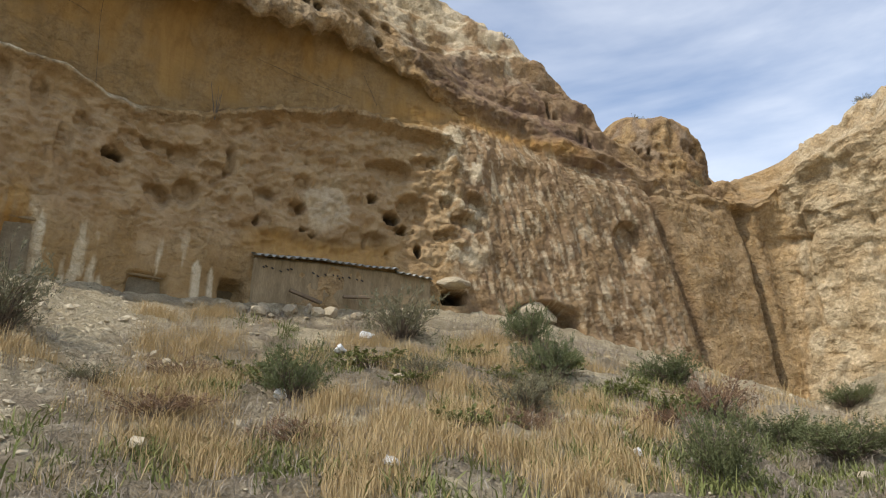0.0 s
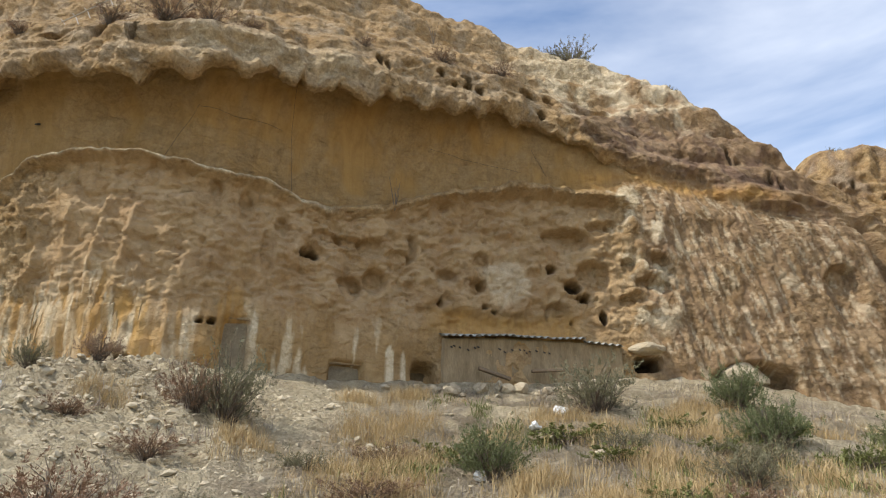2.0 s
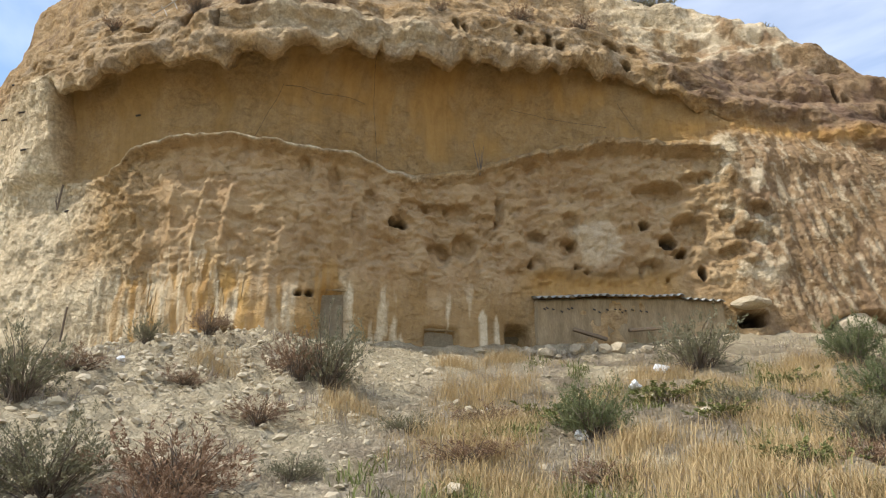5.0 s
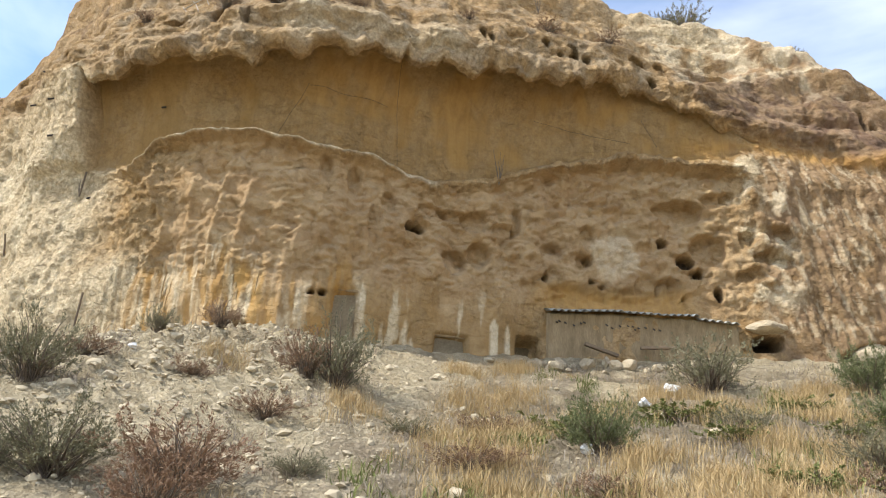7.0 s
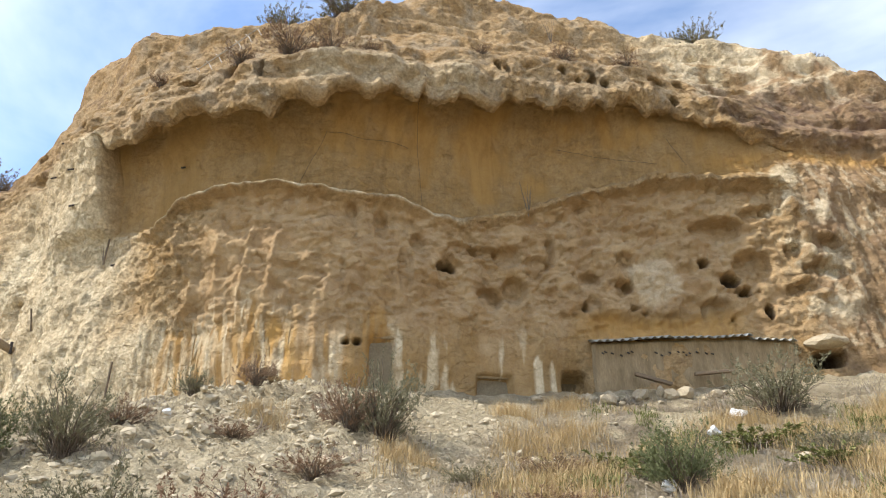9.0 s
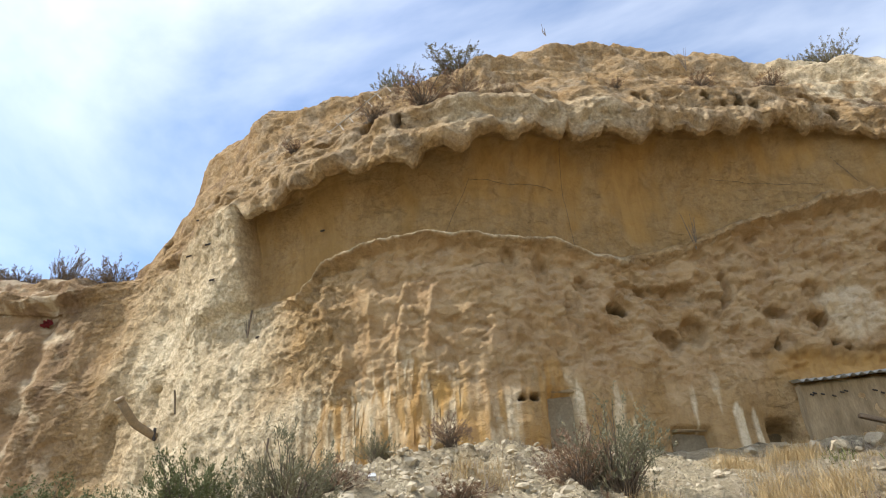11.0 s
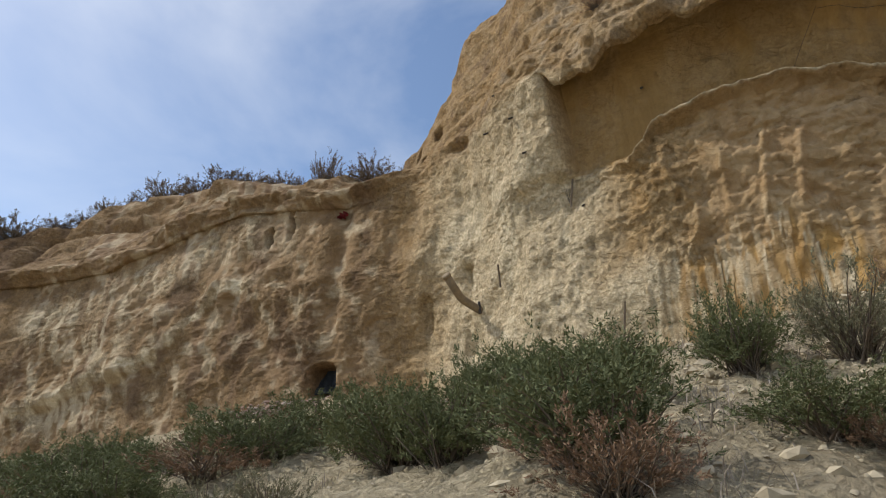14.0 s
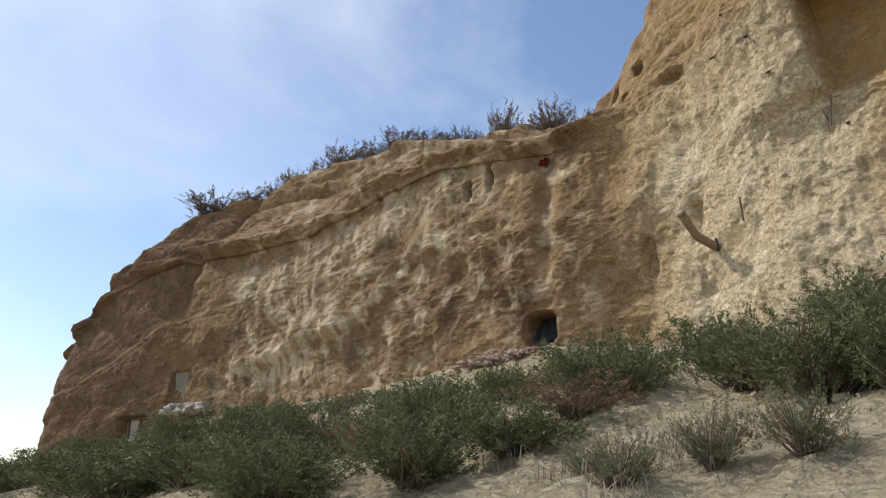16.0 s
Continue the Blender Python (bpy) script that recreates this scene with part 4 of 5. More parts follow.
def box(bm, x0, x1, y0, y1, z0, z1, m=None):
    c = [Vector(p) for p in ((x0, y0, z0), (x1, y0, z0), (x1, y1, z0), (x0, y1, z0), (x0, y0, z1), (x1, y0, z1), (x1, y1, z1), (x0, y1, z1))]
    ring_box(bm, [m @ p for p in c] if m else c)


def soften(bm, width, segments=1):
    bmesh.ops.bevel(bm, geom=bm.edges[:], offset=width, segments=segments, affect="EDGES", clamp_overlap=True)


def tube(points, radius, sides=6, taper=1.0):
    """A bent round bar along some points."""
    bm = bmesh.new()
    pts = [Vector(p) for p in points]
    rings = []
    for i, p in enumerate(pts):
        a = (pts[min(i + 1, len(pts) - 1)] - pts[max(i - 1, 0)]).normalized()
        side = a.cross(Vector((0.31, 0.17, 0.93))).normalized()
        other = a.cross(side)
        r = radius * (1 + (taper - 1) * i / (len(pts) - 1))
        rings.append([bm.verts.new(p + r * (math.cos(2 * math.pi * k / sides) * side + math.sin(2 * math.pi * k / sides) * other)) for k in range(sides)])
    for r0, r1 in zip(rings, rings[1:]):
        for k in range(sides):
            bm.faces.new((r0[k], r0[(k + 1) % sides], r1[(k + 1) % sides], r1[k]))
    bm.faces.new(rings[0][::-1])
    bm.faces.new(rings[-1])
    return bm


def build_lean_to():
    s0, s1 = 49.2, 53.75
    top = empty("lean_to", Matrix.Translation(cliff_point(51.4, 4.8, 0.3)), "low adobe lean-to wall roofed with wavy grey sheets against the cliff", "shed")
    inv = top.matrix_world.inverted()
    bm = bmesh.new()
    n, m = 90, 26
    grid = []
    for j in range(m + 1):
        row = []
        for i in range(n + 1):
            s = s0 + (s1 - s0) * i / n
            z = 4.45 + (1.42 + 0.10 * math.sin((s - s0) * 0.7)) * j / m
            bulge = 0.05 * float(fbm(s * 1.3, z * 1.4, 3, 90)) + 0.018 * float(ridged(s * 4.0, z * 0.5, 2, 91))
            row.append(bm.verts.new(inv @ cliff_point(s, z, 0.17 + bulge)))
        grid.append(row)
    back = [[bm.verts.new(inv @ cliff_point(s0 + (s1 - s0) * i / n, z, -0.3)) for i in range(n + 1)] for z in (4.45, 5.87)]
    for j in range(m):
        for i in range(n):
            bm.faces.new((grid[j][i], grid[j][i + 1], grid[j + 1][i + 1], grid[j + 1][i]))
    for i in range(n):
        bm.faces.new((grid[m][i], grid[m][i + 1], back[1][i + 1], back[1][i]))
    for side in (0, n):
        bm.faces.new([grid[j][side] for j in range(m + 1)] + [back[1][side], back[0][side]])
    part("wall", bm, ADOBE, top, smooth=True)
    # five overlapping sheets, each six waves wide
    for k in range(5):
        bm = bmesh.new()
        a = s0 - 0.08 + k * 0.92
        rows = []
        lift = (0.0, 0.05, 0.10, 0.075, 0.03)[k]
        slope = (0.05, 0.06, 0.0, 0.03, -0.11)[k]
        for depth, rise in ((0.38, 0.0), (0.0, 0.10), (-0.4, 0.2)):
            for under in (0, 1):
                row = []
                for i in range(49):
                    s = a + 0.97 * i / 48
                    z = 5.90 + lift + slope * i / 48 + rise + 0.027 * math.cos(i / 48 * 2 * math.pi * 5.5) - 0.009 * under + 0.012 * (k % 2)
                    row.append(bm.verts.new(inv @ cliff_point(s, z, depth)))
                rows.append(row)
        for r0, r1 in ((0, 2), (2, 4), (3, 1), (5, 3), (1, 0), (4, 5)):
            for i in range(48):
                bm.faces.new((rows[r0][i], rows[r0][i + 1], rows[r1][i + 1], rows[r1][i]))
        part("roof_sheet", bm, CEMENT, top, "wavy fibre-cement roof sheet", smooth=True)
    # reed ends that stick out under the roof
    for k in range(16):
        s = s0 + 0.18 + k * 0.13 + 0.07 * math.sin(k * 5.1) + (0.5 if k > 5 else 0)
        z = 5.70 + 0.06 * math.sin(k * 2.3 + 0.4 * k * k) + 0.04 * (k / 16)
        p = inv @ cliff_point(s, z, 0.14)
        q = inv @ cliff_point(s + 0.015, z - 0.06, 0.25)
        part("reed_end", tube([p, (p + q) / 2, q], 0.017, 5), DARK, top)
    # timber lying along the foot
    bm = bmesh.new()
    box(bm, -0.42, 0.42, -0.05, 0.05, -0.04, 0.04)
    soften(bm, 0.012)
    log = part("timber", bm, WOOD)
    log.matrix_world = cliff_pose(50.35, 5.02, 0.5) @ pose(0, 0, 0, 0, 14, 6)
    tagged(log, "weathered squared timber lying against the lean-to", "timber")
    bm = bmesh.new()
    box(bm, -0.42, 0.42, -0.06, 0.06, -0.035, 0.035)
    soften(bm, 0.01)
    log = part("timber", bm, WOOD)
    log.matrix_world = cliff_pose(51.75, 5.16, 0.48) @ pose(0, 0, 0, 0, -3, -4)
    tagged(log, "dark weathered beam lying at the foot of the lean-to", "timber")


build_lean_to()


# ---- walled-up doorways ----
def doorway(name, s, z0, z1, half, material, label, lintel=True, d=None):
    d = wall_d(s, 0.4 * z0 + 0.6 * z1) if d is None else d
    top = empty(name, cliff_pose(s, z0, d), label, "doorway", kind="structure")
    bm = bmesh.new()
    nx, nz = 8, 14
    g = [[bm.verts.new((-half + 2 * half * i / nx, -0.015 - 0.012 * float(fbm(i * 0.7 + s, j * 0.6, 2, 95)), (z1 - z0) * j / nz)) for i in range(nx + 1)] for j in range(nz + 1)]
    for j in range(nz):
        for i in range(nx):
            bm.faces.new((g[j][i], g[j][i + 1], g[j + 1][i + 1], g[j + 1][i]))
    bmesh.ops.solidify(bm, geom=bm.faces[:], thickness=0.08)
    part("infill", bm, material, top, smooth=False)
    if lintel:
        bm = bmesh.new()
        box(bm, -half - 0.06, half + 0.06, -0.14, 0.1, z1 - z0 + 0.0, z1 - z0 + 0.075)
        soften(bm, 0.015, 2)
        part("lintel", bm, ADOBE, top, "rough plastered lintel")
    return top


doorway("door_1", 44.43, 4.35, 5.80, 0.25, FILL, "doorway walled up with grey-brown plaster in the cliff", d=wall_d(44.43, 5.4) + 0.06)
doorway("door_2", 46.91, 4.2, 5.09, 0.36, FILL, "low doorway blocked with grey plaster, half buried in earth", d=wall_d(46.91, 4.85) + 0.07)
doorway("door_3", 48.8, 4.3, 5.25, 0.24, ADOBE, "small arched doorway with a tan infill beside the lean-to", False)
doorway("door_4", 11.3, 4.35, 6.02, 0.37, PALE, "tall doorway walled up with pale grey plaster", False)


def far_shelter():
    d = wall_d(9.2, 3.8) + 0.25
    top = empty("door_5", cliff_pose(9.2, 3.2, d), "cave doorway with dark timber frame, pale jamb and a red door leaf", "doorway", kind="structure")
    for name, mat, dims in (("frame_beam", WOOD, (-0.75, 0.75, -0.2, 0.15, 0.95, 1.12)), ("jamb", PALE, (-0.55, -0.12, -0.12, 0.05, 0, 0.94)),
                            ("door_leaf", BRICK, (0.05, 0.45, -0.1, -0.04, 0, 0.94)), ("frame_post", WOOD, (-0.72, -0.6, -0.2, 0.1, -0.2, 0.95))):
        bm = bmesh.new()
        box(bm, *dims)
        soften(bm, 0.015)
        part(name, bm, mat, top)


far_shelter()


# ---- stones, rubble, litter ----
def lump(seed, flat=0.7, rough=0.35, sub=2):
    bm = bmesh.new()
    bmesh.ops.create_icosphere(bm, subdivisions=sub, radius=0.5)
    off = Vector((seed * 3.7, seed * 1.9, seed * 5.3))
    for v in bm.verts:
        k = 1 + rough * noise.noise(v.co * 1.9 + off) + rough * 0.45 * noise.noise(v.co * 4.3 + off)
        c = v.co.copy()
        for axis in (Vector((0.8, 0.5, 0.3)), Vector((-0.6, 0.7, 0.4)), Vector((0.1, -0.9, 0.5))):
            a = axis.normalized()
            over = c.dot(a) - 0.33
            if over > 0:
                c -= a * over * 0.8
        v.co = Vector((c.x * k, c.y * k * 0.85, c.z * k * flat))
    me = bpy.data.meshes.new("stone")
    bm.to_mesh(me)
    bm.free()
    me.polygons.foreach_set("use_smooth", np.full(len(me.polygons), False))
    return me


def lay(me, name, x, y, size, turn, label, category, group="", sink=0.25, z=None):
    ob = new(name, me)
    h = float(ground_z(x, y)) if z is None else z
    ob.matrix_world = pose(x, y, h + size * (0.35 - sink), 0, 0, turn) @ Matrix.Scale(size, 4)
    return tagged(ob, label, category, group)


STONES = [lump(k, (0.75, 0.55, 0.9, 0.6, 0.7)[k], 0.42) for k in range(5)]
for me_ in STONES:
    me_.materials.append(STONE)
row_rng = random.Random(5)
for k in range(19):
    s_ = 48.35 + k * 0.165 + row_rng.uniform(-0.06, 0.06)
    p_ = cliff_point(s_, 0, 0.75 + row_rng.uniform(0, 0.55))
    size_ = row_rng.choice((0.16, 0.24, 0.34, 0.46)) * (1.15 if k < 3 else 0.85)
    lay(STONES[k % 5], "stone", p_.x, p_.y, size_, row_rng.uniform(0, 360), "pale angular sandstone block lying before the lean-to", "stone", "loose stones before the lean-to", 0.12)
for k in range(9):
    p_ = cliff_point(51.4 + k * 0.28, 0, 0.72 + row_rng.uniform(0, 0.3))
    lay(STONES[k % 5], "stone", p_.x, p_.y, row_rng.uniform(0.12, 0.26), row_rng.uniform(0, 360), "pale angular sandstone block lying before the lean-to", "stone", "loose stones before the lean-to", 0.12)
BOULDER = lump(11, 0.72, 0.35, 3)
BOULDER.materials.append(STONE)
p_ = cliff_point(56.75, 0, -0.25)
lay(BOULDER, "boulder", p_.x, p_.y, 1.35, 40, "rounded tan boulder in the mouth of a low cave", "boulder", z=4.78, sink=0.15)
p_ = cliff_point(54.35, 0, 0.25)
lay(BOULDER, "boulder", p_.x, p_.y, 0.85, 200, "flat pale slab that roofs a small burrow", "boulder", z=5.72, sink=0.3).scale = (1.0, 0.8, 0.42)
for x_, y_, size_ in ((4.2, 6.3, 0.3), (4.6, 6.6, 0.2), (5.0, 6.2, 0.4), (4.0, 6.9, 0.18), (5.6, 6.5, 0.35), (5.3, 7.0, 0.22), (6.0, 7.4, 0.3), (3.7, 6.2, 0.15), (6.6, 7.0, 0.4)):
    lay(STONES[int(size_ * 100) % 5], "stone", x_, y_, size_, x_ * 90, "pale rounded stone lying in the dry wash", "stone", "stones in the dry wash", 0.15)
CRUMPLE = [lump(k + 20, 0.55, 0.75) for k in range(3)]
for me_ in CRUMPLE:
    me_.materials.append(LITTER)
for k, (x_, y_, size_) in enumerate(((-1.51, 13.39, 0.30), (-1.82, 11.9, 0.27), (-2.02, 8.44, 0.2), (1.77, 6.67, 0.14), (-0.46, 5.34, 0.15), (2.3, 6.69, 0.11), (-3.9, 10.4, 0.1), (2.5, 6.3, 0.13), (-8.7, 7.6, 0.17), (2.4, 13.8, 0.16))):
    lay(CRUMPLE[k % 3], "litter_piece", x_, y_, size_, k * 77, "crumpled white plastic litter lying among dry grass", "litter", "white litter on the slope", 0.08)


def scatter_lumps(name, pts, sizes, material, label, category, seed):
    """Many small clods in one mesh."""
    r = np.random.default_rng(seed)
    t = (1 + 5 ** 0.5) / 2
    ico = np.array([(-1, t, 0), (1, t, 0), (-1, -t, 0), (1, -t, 0), (0, -1, t), (0, 1, t), (0, -1, -t), (0, 1, -t), (t, 0, -1), (t, 0, 1), (-t, 0, -1), (-t, 0, 1)]) / 1.9 * 0.5
    tri = np.array([(0, 11, 5), (0, 5, 1), (0, 1, 7), (0, 7, 10), (0, 10, 11), (1, 5, 9), (5, 11, 4), (11, 10, 2), (10, 7, 6), (7, 1, 8),
                    (3, 9, 4), (3, 4, 2), (3, 2, 6), (3, 6, 8), (3, 8, 9), (4, 9, 5), (2, 4, 11), (6, 2, 10), (8, 6, 7), (9, 8, 1)])
    n = len(pts)
    v = ico[None] * r.uniform(0.65, 1.3, (n, 12, 1)) * np.stack([r.uniform(0.7, 1.3, n), r.uniform(0.7, 1.2, n), r.uniform(0.45, 0.85, n)], 1)[:, None]
    a = r.uniform(0, 2 * np.pi, n)
    c, s = np.cos(a)[:, None], np.sin(a)[:, None]
    v = np.stack([v[..., 0] * c - v[..., 1] * s, v[..., 0] * s + v[..., 1] * c, v[..., 2]], -1) * sizes[:, None, None] + pts[:, None]
    f = tri[None] + (np.arange(n) * 12)[:, None, None]
    return tagged(new(name, mesh_from(name, v.reshape(-1, 3), f.reshape(-1, 3), material, False)), label, category, kind="stuff")


LAWN_X, LAWN_Y = np.arange(-26, 18, 0.1), np.arange(-3, 21, 0.1)
LAWN_Z = ground_z(*np.meshgrid(LAWN_X, LAWN_Y))


def soil_height(x, y):
    """The ground's height read off a fine grid."""
    u, v = np.clip((x + 26) / 0.1, 0, len(LAWN_X) - 1.01), np.clip((y + 3) / 0.1, 0, len(LAWN_Y) - 1.01)
    i, j = u.astype(int), v.astype(int)
    fu, fv = u - i, v - j
    return (LAWN_Z[j, i] * (1 - fu) + LAWN_Z[j, i + 1] * fu) * (1 - fv) + (LAWN_Z[j + 1, i] * (1 - fu) + LAWN_Z[j + 1, i + 1] * fu) * fv


def drop(x, y, lift=0.0):
    return np.stack([x, y, ground_z(x, y) + lift], -1)


def clods():
    r = np.random.default_rng(31)
    n = 8500
    x, y = r.normal(-9.0, 3.0, n), r.normal(8.0, 2.6, n)
    ok = (y < np.interp(x, FOOT[:, 0], FOOT[:, 1]) - 0.2) & (y > 2.0) & (x < -3.5)
    x, y = x[ok], y[ok]
    x2, y2 = r.uniform(-22, 9, 1800), r.uniform(2.5, 16, 1800)
    ok = y2 < np.interp(x2, FOOT[:, 0], FOOT[:, 1]) - 0.1
    x, y = np.concatenate([x, x2[ok]]), np.concatenate([y, y2[ok]])
    x3 = r.uniform(5, 14, 500)
    y3 = np.interp(x3, FOOT[:, 0], FOOT[:, 1]) - r.uniform(0.1, 3.5, 500)
    x, y = np.concatenate([x, x3]), np.concatenate([y, y3])
    size = 0.02 + 0.17 * r.uniform(0, 1, len(x)) ** 9 + 0.03 * r.uniform(0, 1, len(x))
    scatter_lumps("clods", drop(x, y, 0.0), size, SOIL_CLOD, "pale crumbled clods of earth strewn over the slope", "clods", 32)


SOIL_CLOD = plain_material("pale_clods", (0.54, 0.46, 0.32), (0.43, 0.36, 0.25), 1.2, 0.97, 0.6, 0.03)
clods()


def rubble():
    r = np.random.default_rng(41)
    n = 420
    k = r.uniform(0, 1, n) ** 0.8
    c = foot(28.9 - 0.9 * k) + out_of(28.9 - 0.9 * k) * (0.2 + 1.9 * k)[:, None] + r.normal(0, 0.28, (n, 2))
    z = np.maximum(ground_z(c[:, 0], c[:, 1]), 4.85 - 0.62 * k)
    scatter_lumps("rubble", np.column_stack([c, z]), r.uniform(0.06, 0.2, n), RUBBLE, "heap of broken tile and brick below the cave mouth", "rubble", 42)
    n = 120
    s = r.uniform(11.4, 13.6, n)
    c = foot(s) + out_of(s) * r.uniform(0.2, 0.9, n)[:, None]
    scatter_lumps("rubble", np.column_stack([c, 4.2 + 0.35 * r.uniform(0, 1, n)]), r.uniform(0.12, 0.45, n), LIME, "heap of whitewashed broken plaster before the doorway", "rubble", 43)


RUBBLE = plain_material("broken_tile", (0.42, 0.36, 0.31), (0.34, 0.20, 0.15), 3.0, 0.95, 0.4, 0.02)
LIME = plain_material("broken_whitewash", (0.46, 0.43, 0.39), (0.33, 0.30, 0.26), 2.0, 0.95, 0.4, 0.02)
rubble()


# ---- tarpaulin in the far cave, spout on the buttress, cables, stalks ----
def tarpaulin():
    bm = bmesh.new()
    g = []
    for j in range(13):
        row = []
        for i in range(17):
            u, w = i / 16, j / 12
            s = 28.42 + 0.95 * u
            z = 5.12 + 0.78 * w - 0.18 * (2 * u - 1) ** 2 * w
            d = -0.55 + 0.35 * (1 - w) + 0.05 * math.sin(u * 17 + w * 3) + 0.06 * float(fbm(u * 4, w * 4, 2, 97))
            row.append(bm.verts.new(cliff_point(s, z, d)))
        g.append(row)
    for j in range(12):
        for i in range(16):
            bm.faces.new((g[j][i], g[j][i + 1], g[j + 1][i + 1], g[j + 1][i]))
    bmesh.ops.solidify(bm, geom=bm.faces[:], thickness=0.02)
    tagged(part("tarpaulin", bm, TARP, smooth=True), "dark grey-blue tarpaulin hung in the cave mouth", "tarpaulin")
    bm = bmesh.new()
    rng2 = random.Random(3)
    g = [[bm.verts.new(cliff_point(29.0 + 0.34 * i / 8, 10.55 + 0.2 * j / 5 + rng2.uniform(-0.03, 0.03), wall_d(29.1, 10.6) + 0.12 + 0.08 * math.sin(i * 1.9 + j))) for i in range(9)] for j in range(6)]
    for j in range(5):
        for i in range(8):
            bm.faces.new((g[j][i], g[j][i + 1], g[j + 1][i + 1], g[j + 1][i]))
    bmesh.ops.solidify(bm, geom=bm.faces[:], thickness=0.03)
    tagged(part("cloth", bm, RED, smooth=True), "faded red cloth caught on the cliff edge", "cloth")


tarpaulin()


def spout():
    foot_ = Vector((-17.58, 10.62, 6.42))
    bend_, end_ = Vector((-17.76, 9.95, 6.72)), Vector((-17.70, 9.41, 7.17))
    top = empty("spout", Matrix.Translation(foot_), "rusty bent pipe sticking out of the cliff face", "pipe")
    inv = top.matrix_world.inverted()
    a, b, c = inv @ foot_, inv @ bend_, inv @ end_
    part("pipe", tube([a, a.lerp(b, 0.5), a.lerp(b, 0.92), b + (c - b) * 0.1, b.lerp(c, 0.55), c], 0.10, 10), RUST, top, smooth=True)
    part("rim", tube([c - (c - b).normalized() * 0.05, c + (c - b).normalized() * 0.02], 0.115, 10), RUST, top, smooth=True)
    m = a.lerp(b, 0.35)
    part("clamp", tube([m + Vector((0.06, 0, 0.16)), m + Vector((0.09, 0.0, -0.14))], 0.035, 6), DARK, top)


spout()


def cable(points, radius, label):
    ob = part("cable", tube(points, radius, 5), DARK, smooth=True)
    return tagged(ob, label, "cable")


def on_wall(s, z, gap=0.03):
    return cliff_point(s, z, wall_d(s, z) + gap)


cable([on_wall(45.2 + 0.03 * k, 12.1 - 0.28 * k, 0.04) for k in range(11)], 0.004, "thin dark cable hanging down the overhang")
cable([on_wall(42.35 + 0.09 * k, 9.6 + 0.16 * k, 0.03) for k in range(9)], 0.004, "thin dark cable slanting over the smooth rock")
cable([on_wall(43.1 + 0.2 * k, 10.85 + 0.02 * math.sin(k), 0.03) for k in range(11)], 0.004, "thin dark cable slanting over the smooth rock")
cable([on_wall(49.0 + 0.2 * k, 11.3 - 0.03 * k, 0.03) for k in range(14)], 0.004, "thin dark cable slanting over the smooth rock")
cable([on_wall(51.9 + 0.05 * k, 11.6 - 0.1 * k, 0.03) for k in range(9)], 0.004, "thin dark cable hanging down the overhang")


def stub_post(s, z, length, drop_):
    p = on_wall(s, z, -0.1)
    n = out_of(s)
    q = p + Vector((n[0], n[1], 0)) * length + Vector((0, 0, -drop_))
    ob = part("stub", tube([p, (p + q) / 2, q], 0.024, 6), DARK)
    tagged(ob, "short dark stake driven into the rock", "stake", "stakes in the rock")


for s_, z_ in ((39.6, 10.3), (37.9, 8.1), (36.6, 10.7), (36.2, 11.6), (36.9, 9.6), (35.6, 10.9)):
    stub_post(s_, z_, 0.2, 0.14)
for s_, z_, l_ in ((38.55, 4.9, 0.62), (35.35, 6.9, 0.4), (37.6, 8.15, 0.5)):
    p_ = on_wall(s_, z_ - 0.1, 0.1)
    q_ = on_wall(s_ + 0.16, z_ + l_, 0.12)
    tagged(part("stick", tube([p_, (p_ + q_) / 2 + Vector((0, 0, 0.03)), q_], 0.022, 6), BARK), "bare dark stick leaning on the rock face", "stick")


def stalks(s, z, n, height, label, gap=0.1, seed=1):
    r = random.Random(seed)
    bm_all = bmesh.new()
    p = on_wall(s, z, gap)
    for k in range(n):
        d = Vector((r.uniform(-0.28, 0.28), r.uniform(-0.2, 0.1), 1)).normalized() * height * r.uniform(0.5, 1)
        t = tube([p, p + d * 0.5 + Vector((r.uniform(-0.03, 0.03), 0, 0)), p + d], 0.009, 4, 0.4)
        me = bpy.data.meshes.new("tmp")
        t.to_mesh(me)
        t.free()
        bm_all.from_mesh(me)
        bpy.data.meshes.remove(me)
    tagged(part("dry_stalks", bm_all, BARK), label, "dry plant", "dry stalks on the cliff")


stalks(47.9, 8.95, 9, 0.95, "bare dry stalks growing from a ledge", 0.12, 3)
stalks(48.9, 14.2, 6, 0.9, "bare dry stalks growing from a ledge", 0.1, 4)
stalks(37.6, 8.1, 10, 0.45, "bare dry stalks growing from a ledge", 0.1, 6)
stalks(45.35, 15.4, 4, 0.5, "bare dry stalks growing from a ledge", 0.1, 7)


